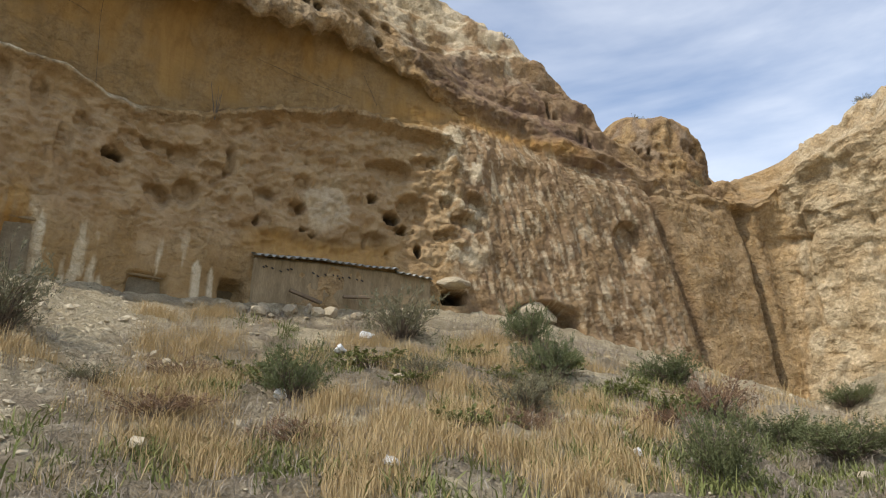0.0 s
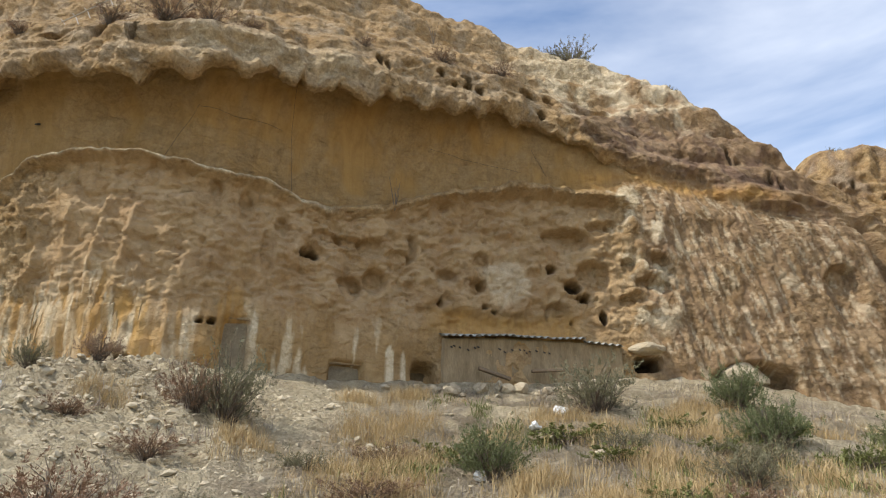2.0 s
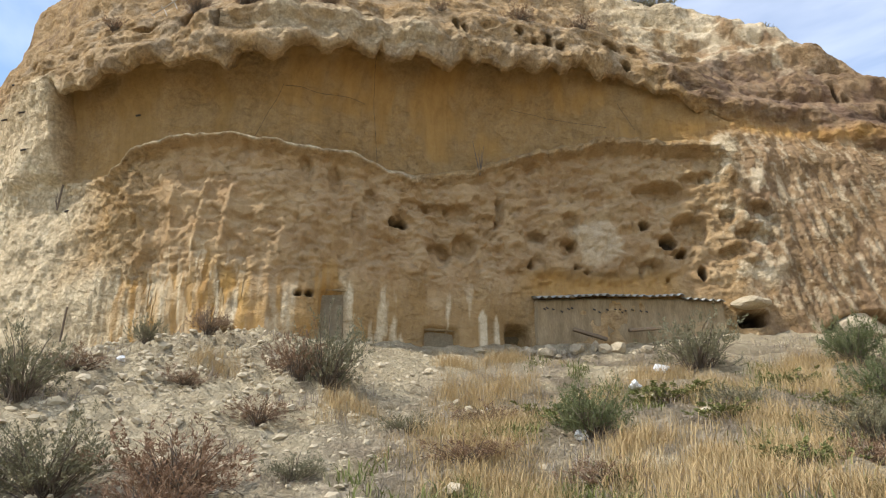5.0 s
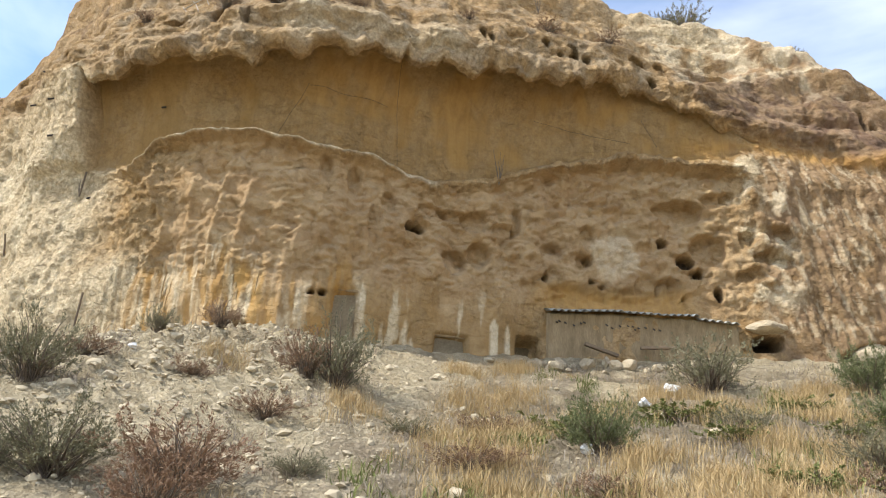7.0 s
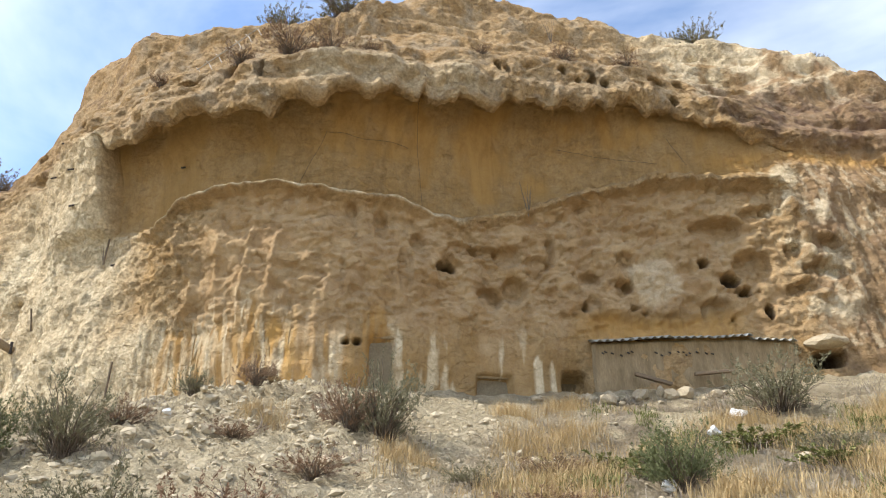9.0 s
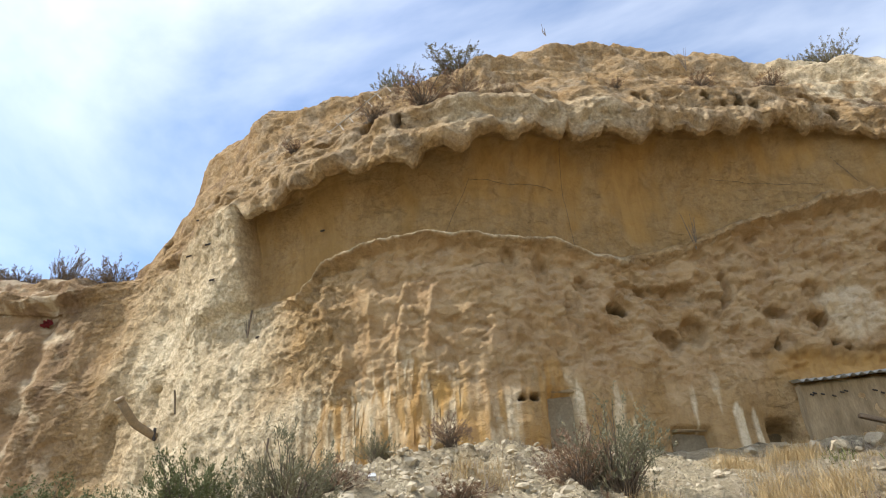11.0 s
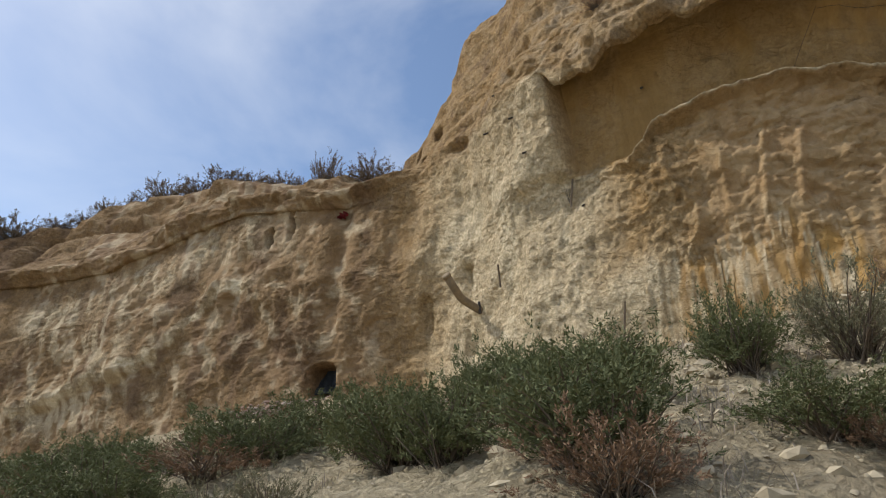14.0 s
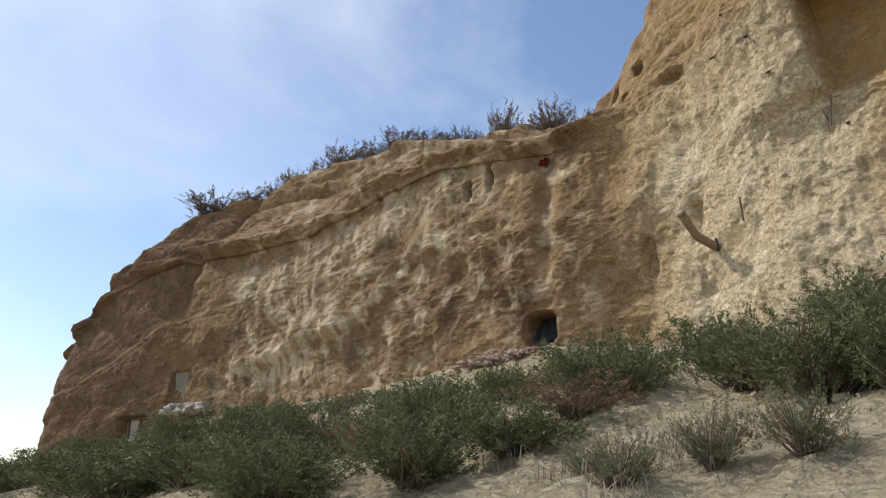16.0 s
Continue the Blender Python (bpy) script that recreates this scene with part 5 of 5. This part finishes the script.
# ---- hills behind ----
def knoll(name, cx, cy, rx, ry, z0, z1, seed, label, dark):
    a = np.linspace(0, 2 * np.pi, 200)
    v = np.linspace(0, 1, 80)[:, None]
    r = np.clip(1 - v ** 7, 0, 1) ** 0.5 * (1.05 - 0.25 * v)
    rough = 1 + 0.16 * fbm(np.cos(a) * (1.6 - v) * 1.8 + v * 2, np.sin(a) * (1.6 - v) * 1.8 + v * 5.5, 5, seed) + 0.11 * ridged(np.cos(a) * 3.0, np.sin(a) * 3.0 + v * 9, 5, seed + 1)
    z = z0 + (z1 - z0) * v + 0.5 * fbm(np.cos(a) * (1.3 - v) * 3, np.sin(a) * (1.3 - v) * 3 + v, 3, seed + 4) * v
    for k in range(12):
        ca, cv = 3.7 + 0.17 * k + 0.06 * math.sin(k * 7.1), 0.62 + 0.13 * math.sin(k * 2.7)
        rough = rough - 0.22 * bowl(a + 0 * v, v + 0 * a, ca, cv, 0.035, 0.028)
    x, y = cx + rx * r * rough * np.cos(a), cy + ry * r * rough * np.sin(a)
    me = mesh_from(name, np.stack([x, y, z], -1).reshape(-1, 3), grid_faces(80, 200), ROCK)
    n = fbm(a * 2.4 + 0 * v, v * 6, 4, seed + 2)
    paint(me, "zones", np.stack([0.25 * step(0.1, 0.4, n) + 0 * v, 0.15 + 0 * n, dark * step(-0.2, 0.3, n), 0.2 + 0 * n], -1).reshape(-1, 4))
    return tagged(new(name, me), label, "hill", kind="structure")


knoll("hill_1", 9.9, 31.0, 2.9, 3.2, 7.0, 17.3, 101, "reddish-brown eroded knoll pitted with small holes", 0.8)
knoll("hill_2", 13.6, 33.0, 1.2, 1.6, 6.0, 15.2, 105, "low brown rock knob behind the saddle", 0.75)
knoll("hill_3", 17.5, 36.5, 5.5, 4.0, 4.0, 14.6, 109, "low brown rock knob behind the saddle", 0.4)


# ---- shrubs ----
def shrub_meshes(seed, stems, leaves, leaf_len, leaf_wid, spread_, upright, leaf_mat, stem_mat, lobes=5):
    """Twigs and leaves of one shrub, about 1 m wide and 0.75 m high."""
    r = np.random.default_rng(seed)
    n = stems
    az = r.uniform(0, 2 * np.pi, n)
    el = np.arcsin(np.clip(r.beta(1.6, 1.2, n) * upright + (1 - upright) * r.uniform(0, 1, n), 0.05, 1))
    lob = 1 + 0.28 * np.sin(az * lobes + seed) * np.cos(el) + 0.18 * np.sin(az * 3 + el * 5 + 2 * seed)
    length = lob * r.uniform(0.5, 1.0, n) ** 0.45
    d = np.stack([np.cos(az) * np.cos(el) * 0.5 * spread_, np.sin(az) * np.cos(el) * 0.5 * spread_, np.sin(el) * 0.72], -1) * length[:, None]
    root = np.stack([r.normal(0, 0.05, n), r.normal(0, 0.05, n), np.zeros(n) - 0.03], -1)
    bend = np.stack([np.zeros(n), np.zeros(n), 0.10 * length], -1) + r.normal(0, 0.03, (n, 3))

    def along(i, t):
        t = t[..., None]
        return root[i] + d[i] * t + bend[i] * 4 * t * (1 - t)

    # twigs: three-sided tapering bars
    m = min(n, 90)
    idx = np.arange(m)
    verts, faces = [], []
    ts = np.array([0.0, 0.35, 0.7, 1.0])
    for j, t in enumerate(ts):
        c = along(idx, np.full(m, t))
        rad = 0.011 * (1 - 0.8 * t)
        for k in range(3):
            o = np.array([math.cos(2.1 * k), math.sin(2.1 * k), 0.3 * math.sin(k)]) * rad
            verts.append(c + o)
    verts = np.stack(verts, 1)
    for j in range(3):
        for k in range(3):
            faces.append(np.stack([idx * 12 + j * 3 + k, idx * 12 + j * 3 + (k + 1) % 3, idx * 12 + j * 3 + 3 + (k + 1) % 3, idx * 12 + j * 3 + 3 + k], 1))
    twig = mesh_from("twigs", verts.reshape(-1, 3), np.concatenate(faces), stem_mat, True)
    # leaves: narrow folded blades
    L = leaves
    sprigs = max(L // 22, 1)
    i = r.integers(0, n, sprigs)
    base = along(i, 1 - 0.7 * r.uniform(0, 1, sprigs) ** 1.4) + r.normal(0, 0.02, (sprigs, 3))
    way = 0.8 * d[i] / np.linalg.norm(d[i], axis=1, keepdims=True) + r.normal(0, 0.42, (sprigs, 3)) + np.array([0, 0, 0.55])
    way *= r.uniform(0.07, 0.17, sprigs)[:, None] / np.linalg.norm(way, axis=1, keepdims=True)
    k = r.integers(0, sprigs, L)
    p = base[k] + way[k] * r.uniform(0, 1, L)[:, None] + r.normal(0, 0.008, (L, 3))
    a = way[k] / np.linalg.norm(way[k], axis=1, keepdims=True) + r.normal(0, 0.5, (L, 3))
    a /= np.linalg.norm(a, axis=1, keepdims=True)
    b = np.cross(a, r.normal(0, 1, (L, 3)))
    b /= np.linalg.norm(b, axis=1, keepdims=True)
    ll = leaf_len * r.uniform(0.6, 1.4, L)[:, None]
    ww = leaf_wid * r.uniform(0.6, 1.3, L)[:, None]
    q = np.stack([p, p + a * ll * 0.5 + b * ww, p + a * ll, p + a * ll * 0.45 - b * ww], 1)
    q[:, :, 2] = np.maximum(q[:, :, 2], 0.0)
    f = np.arange(L * 4).reshape(L, 4)
    leaf = mesh_from("foliage", q.reshape(-1, 3), f, leaf_mat, False)
    return twig, leaf


def shrub(meshes, m, label, group):
    top = empty("shrub", m, label, "shrub", group)
    for name, me in zip(("stem", "foliage"), meshes):
        ob = new(name, me)
        ob.parent = top
    return top


GREEN = [shrub_meshes(201 + k, 240, 15000, 0.030, 0.0050, 1.0, 0.75, LEAF_DARK, BARK, 4 + k) for k in range(3)]
GREY = [shrub_meshes(221 + k, 230, 9000, 0.030, 0.0046, 1.0, 0.7, LEAF_GREY, BARK, 5 + k) for k in range(2)]
BROWN = [shrub_meshes(231 + k, 230, 6000, 0.036, 0.005, 1.05, 0.6, LEAF_BROWN, BARK, 5 + k) for k in range(2)]
FRESH = [shrub_meshes(241 + k, 110, 2400, 0.06, 0.014, 1.1, 0.55, LEAF_FRESH, BARK, 6) for k in range(2)]
SKYLINE = [shrub_meshes(251 + k, 170, 6500, 0.036, 0.006, 1.0, 0.75, (LEAF_GREY, LEAF_DUN)[k], BARK, 4 + k) for k in range(2)]

LABELS = {"g": "dark green bushy saltwort shrub on the earth slope", "y": "grey-green half-dry shrub on the earth slope",
          "b": "brown dried-out shrub with bare twigs on the slope", "f": "low fresh green weed growing among straw"}
KINDS = {"g": GREEN, "y": GREY, "b": BROWN, "f": FRESH}
SHRUBS_RIGHT = [("y", -0.87, 13.4, 1.7, 1.15), ("g", -1.9, 8.5, 1.0, 0.75), ("g", 1.78, 14.4, 1.1, 1.0), ("g", 1.7, 11.0, 1.0, 0.85), ("y", 1.0, 8.9, 1.0, 0.55),
                ("g", 2.25, 6.0, 0.75, 0.72), ("g", 4.8, 10.0, 1.3, 0.6), ("g", 4.6, 8.1, 1.3, 0.5), ("g", 5.8, 9.0, 1.3, 0.5), ("g", 4.26, 13.2, 1.4, 0.75), ("b", 3.66, 9.5, 1.1, 0.7),
                ("g", 11.2, 19.0, 1.5, 0.7), ("f", 2.6, 10.2, 0.7, 0.35), ("f", 1.9, 11.4, 0.9, 0.4)]
SHRUBS_LOW = [("f", -2.9, 10.2, 1.0, 0.36), ("f", -1.2, 10.8, 1.2, 0.4), ("f", -0.4, 9.4, 0.8, 0.3), ("f", 0.6, 12.2, 1.0, 0.35), ("f", -2.2, 9.2, 0.9, 0.4), ("f", 0.2, 7.2, 0.7, 0.28), ("f", 2.9, 9.0, 0.8, 0.35),
              ("y", -0.3, 10.0, 0.9, 0.4), ("b", 0.8, 7.6, 0.9, 0.35), ("b", -3.0, 7.2, 1.0, 0.35), ("y", -4.2, 8.2, 0.8, 0.35), ("b", -3.6, 9.4, 1.0, 0.4), ("y", 1.4, 9.9, 0.9, 0.4), ("b", -1.4, 6.6, 0.8, 0.3), ("f", 0.9, 10.6, 0.8, 0.3), ("b", 2.4, 8.0, 0.8, 0.35), ("b", -5.9, 7.4, 0.9, 0.4), ("b", -7.4, 7.6, 0.8, 0.3), ("y", -4.6, 6.4, 0.7, 0.35)]
SHRUBS_HEAP = [("y", -8.35, 5.85, 1.15, 0.95), ("y", -9.7, 9.0, 0.7, 0.55), ("b", -8.6, 9.3, 0.7, 0.55), ("y", -6.1, 9.3, 1.3, 1.2), ("b", -6.5, 9.0, 1.1, 0.8), ("y", -6.1, 4.7, 1.2, 0.8),
               ("b", -5.1, 5.2, 1.4, 0.8), ("b", -4.7, 4.6, 0.9, 0.6), ("g", -9.15, 5.3, 1.05, 0.85), ("g", -8.05, 3.9, 1.15, 0.55), ("b", -7.7, 3.9, 0.6, 0.4), ("y", -6.6, 4.4, 0.8, 0.6), ("b", -8.75, 6.9, 0.8, 0.4)]
SHRUBS_LEFT = [("g", -19.4, -1.4, 2.1, 0.85), ("g", -20.0, -0.3, 1.8, 0.7), ("g", -19.0, 0.6, 1.5, 0.95), ("g", -17.3, 0.8, 1.4, 0.85), ("y", -17.9, 1.6, 1.1, 0.6), ("y", -19.6, 3.2, 0.9, 0.5),
               ("g", -15.5, 2.1, 0.95, 0.55), ("g", -13.6, 0.3, 1.4, 0.78), ("b", -13.3, 2.0, 1.3, 0.5), ("g", -13.4, 2.7, 1.2, 0.6), ("g", -13.3, 1.2, 1.2, 0.6)]
SHRUBS_NEAR = [("g", -12.4, 3.3, 1.0, 0.85), ("b", -11.8, 3.3, 1.1, 0.6), ("g", -11.7, 4.4, 1.0, 0.85), ("y", -11.3, 0.5, 0.6, 0.4), ("y", -11.0, 1.0, 0.55, 0.45), ("y", -10.5, 1.2, 0.6, 0.45), ("y", -12.0, 0.9, 0.5, 0.3),
               ("g", -16.3, -0.4, 1.5, 0.85), ("g", -9.1, 2.6, 1.45, 0.85), ("b", -8.7, 2.3, 1.0, 0.6), ("g", -10.5, 2.7, 1.1, 0.75), ("b", -10.0, 3.2, 0.9, 0.5), ("g", -10.1, 4.3, 1.5, 0.8),
               ("g", -15.3, 4.5, 1.7, 0.8), ("g", -13.6, 4.6, 1.4, 0.8)]
SHRUBS_FILL = [("g", -11.3, 2.9, 1.5, 0.85), ("g", -9.8, 3.4, 1.3, 0.8), ("g", -12.0, 5.2, 1.5, 0.8), ("g", -13.9, 2.9, 1.6, 0.8), ("g", -14.8, 1.2, 1.5, 0.75), ("g", -16.6, 2.2, 1.5, 0.75), ("b", -14.4, 3.6, 1.3, 0.6),
               ("g", -18.2, -0.6, 1.8, 0.85), ("g", -15.2, -0.4, 1.4, 0.7), ("g", -18.6, 3.0, 1.6, 0.7), ("g", -17.4, 4.6, 1.3, 0.6), ("b", -12.4, 4.2, 1.0, 0.55), ("g", -20.8, 1.0, 1.9, 0.8), ("g", -21.2, -1.8, 2.0, 0.8), ("g", -10.9, 5.6, 1.1, 0.7)]
SHRUBS_FAR = [("g", -23.6, 2.2, 1.6, 0.6), ("g", -25.6, 3.4, 1.5, 0.55), ("b", -24.4, 4.4, 1.2, 0.45), ("g", -28.2, 1.0, 1.8, 0.65), ("g", -30.4, 3.2, 1.5, 0.5), ("y", -27.4, 4.8, 1.2, 0.4), ("g", -32.2, 0.2, 1.8, 0.6),
              ("g", -22, 1.5, 1.8, 0.75), ("g", -24.5, 0.6, 2.0, 0.8), ("y", -23, 3.5, 1.4, 0.6), ("g", -27, 2.5, 1.8, 0.7), ("g", -26, -1.0, 2.0, 0.8), ("g", -30, 1.0, 1.9, 0.7),
              ("y", -29, 4.0, 1.4, 0.5), ("g", -32.5, 2.2, 1.6, 0.5), ("g", -34.5, -1.4, 2.0, 0.7), ("g", -38, -2.6, 2.0, 0.6), ("g", -22.5, -2.5, 2.0, 0.8), ("g", -16.8, 3.6, 1.3, 0.7), ("b", -15.6, 1.0, 1.3, 0.6), ("g", -14.6, -0.6, 1.3, 0.7)]
shrub_rng = random.Random(12)
for group_, spots in (("shrubs on the slope", SHRUBS_RIGHT + SHRUBS_LOW), ("shrubs on the spoil heap", SHRUBS_HEAP), ("shrubs by the path", SHRUBS_LEFT + SHRUBS_NEAR + SHRUBS_FILL), ("shrubs before the bare wall", SHRUBS_FAR)):
    for kind_, x_, y_, w_, h_ in spots:
        m_ = pose(x_, y_, float(ground_z(x_, y_)) - 0.04, 0, 0, shrub_rng.uniform(0, 360)) @ Matrix.Diagonal((w_, w_, h_ / 0.75, 1))
        shrub(shrub_rng.choice(KINDS[kind_]), m_, LABELS[kind_], group_)


def crest(s, back=0.0):
    p, n = foot(s), out_of(s)
    d = float(sky_d(s)) - back
    return Vector((p[0] + n[0] * d, p[1] + n[1] * d, float(sky_z(np.array([s]))[0])))


CREST_SHRUBS = [(40.3, 1.5, 1.1), (42.6, 2.2, 1.1), (43.2, 1.3, 0.8), (53.9, 1.6, 1.2), (53.2, 1.0, 0.6), (56.8, 0.6, 0.5), (24.4, 1.2, 1.5), (26.6, 1.7, 1.1), (15.6, 2.0, 1.2), (14.4, 1.3, 0.7), (8.8, 2.4, 1.2),
                (13.0, 1.2, 0.8), (18.6, 1.9, 0.8), (20.2, 1.6, 0.7), (17.2, 1.8, 0.8), (10.7, 1.5, 0.7), (12.0, 1.3, 0.6), (22.3, 1.4, 0.7), (23.4, 1.0, 0.6), (28.4, 0.9, 0.6), (68.3, 0.8, 0.5), (63.5, 0.7, 0.4)]
for s_, w_, h_ in CREST_SHRUBS:
    w_, h_ = (w_ * 1.3, h_ * 1.4) if s_ < 30 else (w_, h_)
    m_ = Matrix.Translation(crest(s_) - Vector((0, 0, 0.22))) @ pose(0, 0, 0, 0, 0, s_ * 77) @ Matrix.Diagonal((w_, w_, h_ / 0.75, 1))
    shrub(SKYLINE[1 if s_ < 30 else 0], m_, "grey-green wind-bent shrub on the cliff top", "shrubs on the cliff top")
for x_, y_, z_, w_, h_ in ((17.6, 36.3, 14.4, 2.6, 1.9), (15.6, 36.0, 13.6, 2.6, 1.0), (9.7, 30.6, 16.9, 0.9, 0.6), (10.5, 30.9, 16.8, 0.8, 0.6)):
    m_ = pose(x_, y_, z_, 0, 0, x_ * 40) @ Matrix.Diagonal((w_, w_, h_ / 0.75, 1))
    shrub(SKYLINE[0], m_, "grey-green shrub on the far knoll", "shrubs on the far knolls")


def shelf_point(s, z):
    """A place on the built slope above the brow."""
    i = int(np.argmin(np.abs(SURFACE["s"] - s)))
    zz = SURFACE["z"][:, i]
    j = len(zz) - 1 - int(np.argmin(np.abs(zz[::-1] - z)))
    p, n = foot(s), out_of(s)
    d = SURFACE["d"][j, i]
    return Vector((p[0] + n[0] * d, p[1] + n[1] * d, zz[j]))


for s_, z_, w_, h_ in ((42.3, 13.5, 1.5, 0.9), (41.1, 12.7, 0.9, 0.6), (43.1, 14.5, 1.0, 0.6), (49.2, 14.2, 0.9, 0.4), (46.9, 14.0, 0.5, 0.3), (39.0, 12.9, 0.7, 0.4), (44.0, 13.6, 0.6, 0.35), (51.0, 14.6, 0.8, 0.4)):
    m_ = Matrix.Translation(shelf_point(s_, z_)) @ pose(0, 0, -0.05, 0, 0, s_ * 50) @ Matrix.Diagonal((w_, w_, h_ / 0.75, 1))
    shrub(BROWN[int(s_) % 2], m_, "brown dry shrub clinging above the overhang", "shrubs above the overhang")



def wattle_fence():
    """A few pale stakes left of an old fence, leaning over the brow."""
    base = shelf_point(40.6, 12.9)
    top = empty("wattle_fence", Matrix.Translation(base), "remains of a pale wattle fence leaning above the overhang", "fence")
    for k in range(7):
        a = Vector((-0.55 + 0.24 * k, 0.06 * k, 0.16 * k - 0.05))
        part("stake", tube([a, a + Vector((-0.14, 0.02, 0.24)), a + Vector((-0.30, 0.05, 0.42))], 0.016, 5, 0.6), PALE, top)
    part("rail", tube([Vector((-0.75, 0, 0.22)), Vector((0.1, 0.2, 0.75)), Vector((0.75, 0.4, 1.25))], 0.018, 5), PALE, top)


wattle_fence()

# ---- grass and straw ----
def blades(name, x, y, per, height, width, lean, material, label, seed, spread_=0.10, flat=0.0):
    r = np.random.default_rng(seed)
    n = len(x) * per
    size = np.repeat(r.uniform(0.6, 1.35, len(x)), per)
    bx, by = np.repeat(x, per) + r.normal(0, spread_, n) * size, np.repeat(y, per) + r.normal(0, spread_, n) * size
    p = np.stack([bx, by, soil_height(bx, by) - 0.02], -1)
    a = r.uniform(0, 2 * np.pi, n)
    tilt = np.abs(r.normal(0, lean, n)) + flat * r.uniform(0, 1, n)
    h = height * size * r.uniform(0.45, 1.15, n)
    out = np.stack([np.cos(a), np.sin(a), np.zeros(n)], -1)
    side = np.stack([-np.sin(a + r.normal(0, 0.8, n)), np.cos(a), np.zeros(n)], -1) * (width * r.uniform(0.6, 1.3, n))[:, None]
    mid = p + out * (h * np.sin(tilt) * 0.45)[:, None] + np.array([0, 0, 1.0]) * (h * np.cos(tilt) * 0.55)[:, None]
    tip = p + out * (h * np.sin(tilt * 1.4 + 0.1))[:, None] + np.array([0, 0, 1.0]) * (h * np.cos(np.minimum(tilt * 1.4 + 0.1, 1.5)))[:, None]
    v = np.stack([p - side, p + side, mid - side * 0.8, mid + side * 0.8, tip], 1)
    f = np.array([(0, 1, 3), (0, 3, 2), (2, 3, 4)])[None] + (np.arange(n) * 5)[:, None, None]
    return tagged(new(name, mesh_from(name, v.reshape(-1, 3), f.reshape(-1, 3), material, False)), label, "grass", kind="stuff")


def sow(n, x0, x1, y0, y1, keep, seed):
    r = np.random.default_rng(seed)
    x, y = r.uniform(x0, x1, n), r.uniform(y0, y1, n)
    ok = (y < np.interp(x, FOOT[:, 0], FOOT[:, 1]) - 0.5) & (r.uniform(0, 1, n) < keep(x, y))
    return x[ok], y[ok]


# centres of the thick yellow tufts: x, y, half width
TUFTS = [(-5.3, 12.6, 0.35), (-3.9, 11.5, 0.6), (-4.3, 10.9, 0.5), (-2.4, 10.5, 0.6), (-3.3, 9.2, 0.5), (-3.5, 8.0, 0.55), (-2.9, 7.6, 0.45), (-2.6, 6.5, 0.45), (-1.9, 6.0, 0.35), (-0.9, 6.3, 0.4),
         (-0.2, 6.0, 0.4), (0.5, 6.2, 0.45), (-0.4, 7.2, 0.5), (0.3, 7.9, 0.5), (0.0, 9.2, 0.5), (-1.2, 8.0, 0.4), (1.3, 7.0, 0.35), (0.8, 5.4, 0.4), (-0.6, 5.2, 0.4), (1.5, 6.0, 0.3), (0.9, 9.2, 0.4),
         (-0.6, 11.0, 0.5), (0.8, 11.3, 0.5), (-1.6, 12.8, 0.5), (0.6, 13.0, 0.5), (-5.3, 8.6, 0.4), (-7.6, 8.4, 0.3), (2.0, 9.0, 0.35), (2.2, 7.6, 0.3), (-4.6, 13.6, 0.4), (1.2, 14.6, 0.5), (2.6, 12.2, 0.4)]


def in_tufts(seed):
    r = np.random.default_rng(seed)
    xs, ys = [], []
    for cx, cy, w in TUFTS:
        m = int(66 * w)
        xs.append(r.normal(cx, w * 0.55, m))
        ys.append(r.normal(cy, w * 0.55, m))
    return np.concatenate(xs), np.concatenate(ys)


def meadow(x, y):
    patchy = step(0.02, 0.3, fbm(x * 0.75, y * 0.75, 3, 121))
    return 0.6 * patchy * step(-5.2, -3.6, x - 0.12 * (y - 8)) * (1 - 0.75 * step(2.6, 4.5, x - 0.15 * (y - 6))) * (1 - 0.6 * step(11.0, 13.5, y))


gx, gy = sow(3000, -7, 10, 3.0, 16.5, meadow, 131)
blades("dry_grass", gx, gy, 44, 0.20, 0.0036, 0.5, STRAW, "tufts of yellow dry grass on the slope", 132, 0.11)
gx, gy = in_tufts(141)
blades("tall_grass", gx, gy, 42, 0.30, 0.0030, 0.45, STRAW, "thick tufts of tall golden dry grass", 142, 0.10)
gx, gy = sow(2600, -8, 11, 3.0, 17, lambda x, y: 0.75 * step(-5.5, -3.5, x) * step(-0.35, 0.1, fbm(x * 0.5, y * 0.5, 3, 122)), 133)
blades("grey_brush", gx, gy, 34, 0.24, 0.0035, 0.55, STRAW_GREY, "tangled grey dead brush among the grass", 134, 0.13, 0.9)
gx, gy = sow(1100, -4, 5, 4.0, 14, lambda x, y: step(0.03, 0.25, fbm(x * 0.6, y * 0.6, 3, 123)), 135)
blades("green_weeds", gx, gy, 40, 0.20, 0.008, 0.5, LEAF_FRESH, "low green weeds among the dry grass", 136, 0.12, 0.3)
gx, gy = sow(1700, -24, -4.0, 0.0, 11.8, lambda x, y: 0.6 * step(-0.05, 0.3, fbm(x * 0.7, y * 0.7, 3, 124)), 137)
blades("dry_brush", gx, gy, 46, 0.26, 0.004, 0.5, STRAW_GREY, "sparse tufts of dead brown grass on pale earth", 138, 0.12, 0.5)
gx, gy = sow(500, 6, 16, 8, 20, lambda x, y: 0.8 * step(-0.1, 0.25, fbm(x * 0.5, y * 0.5, 3, 125)), 139)
blades("wash_grass", gx, gy, 46, 0.34, 0.006, 0.4, STRAW, "yellow grass along the dry wash", 140, 0.14)
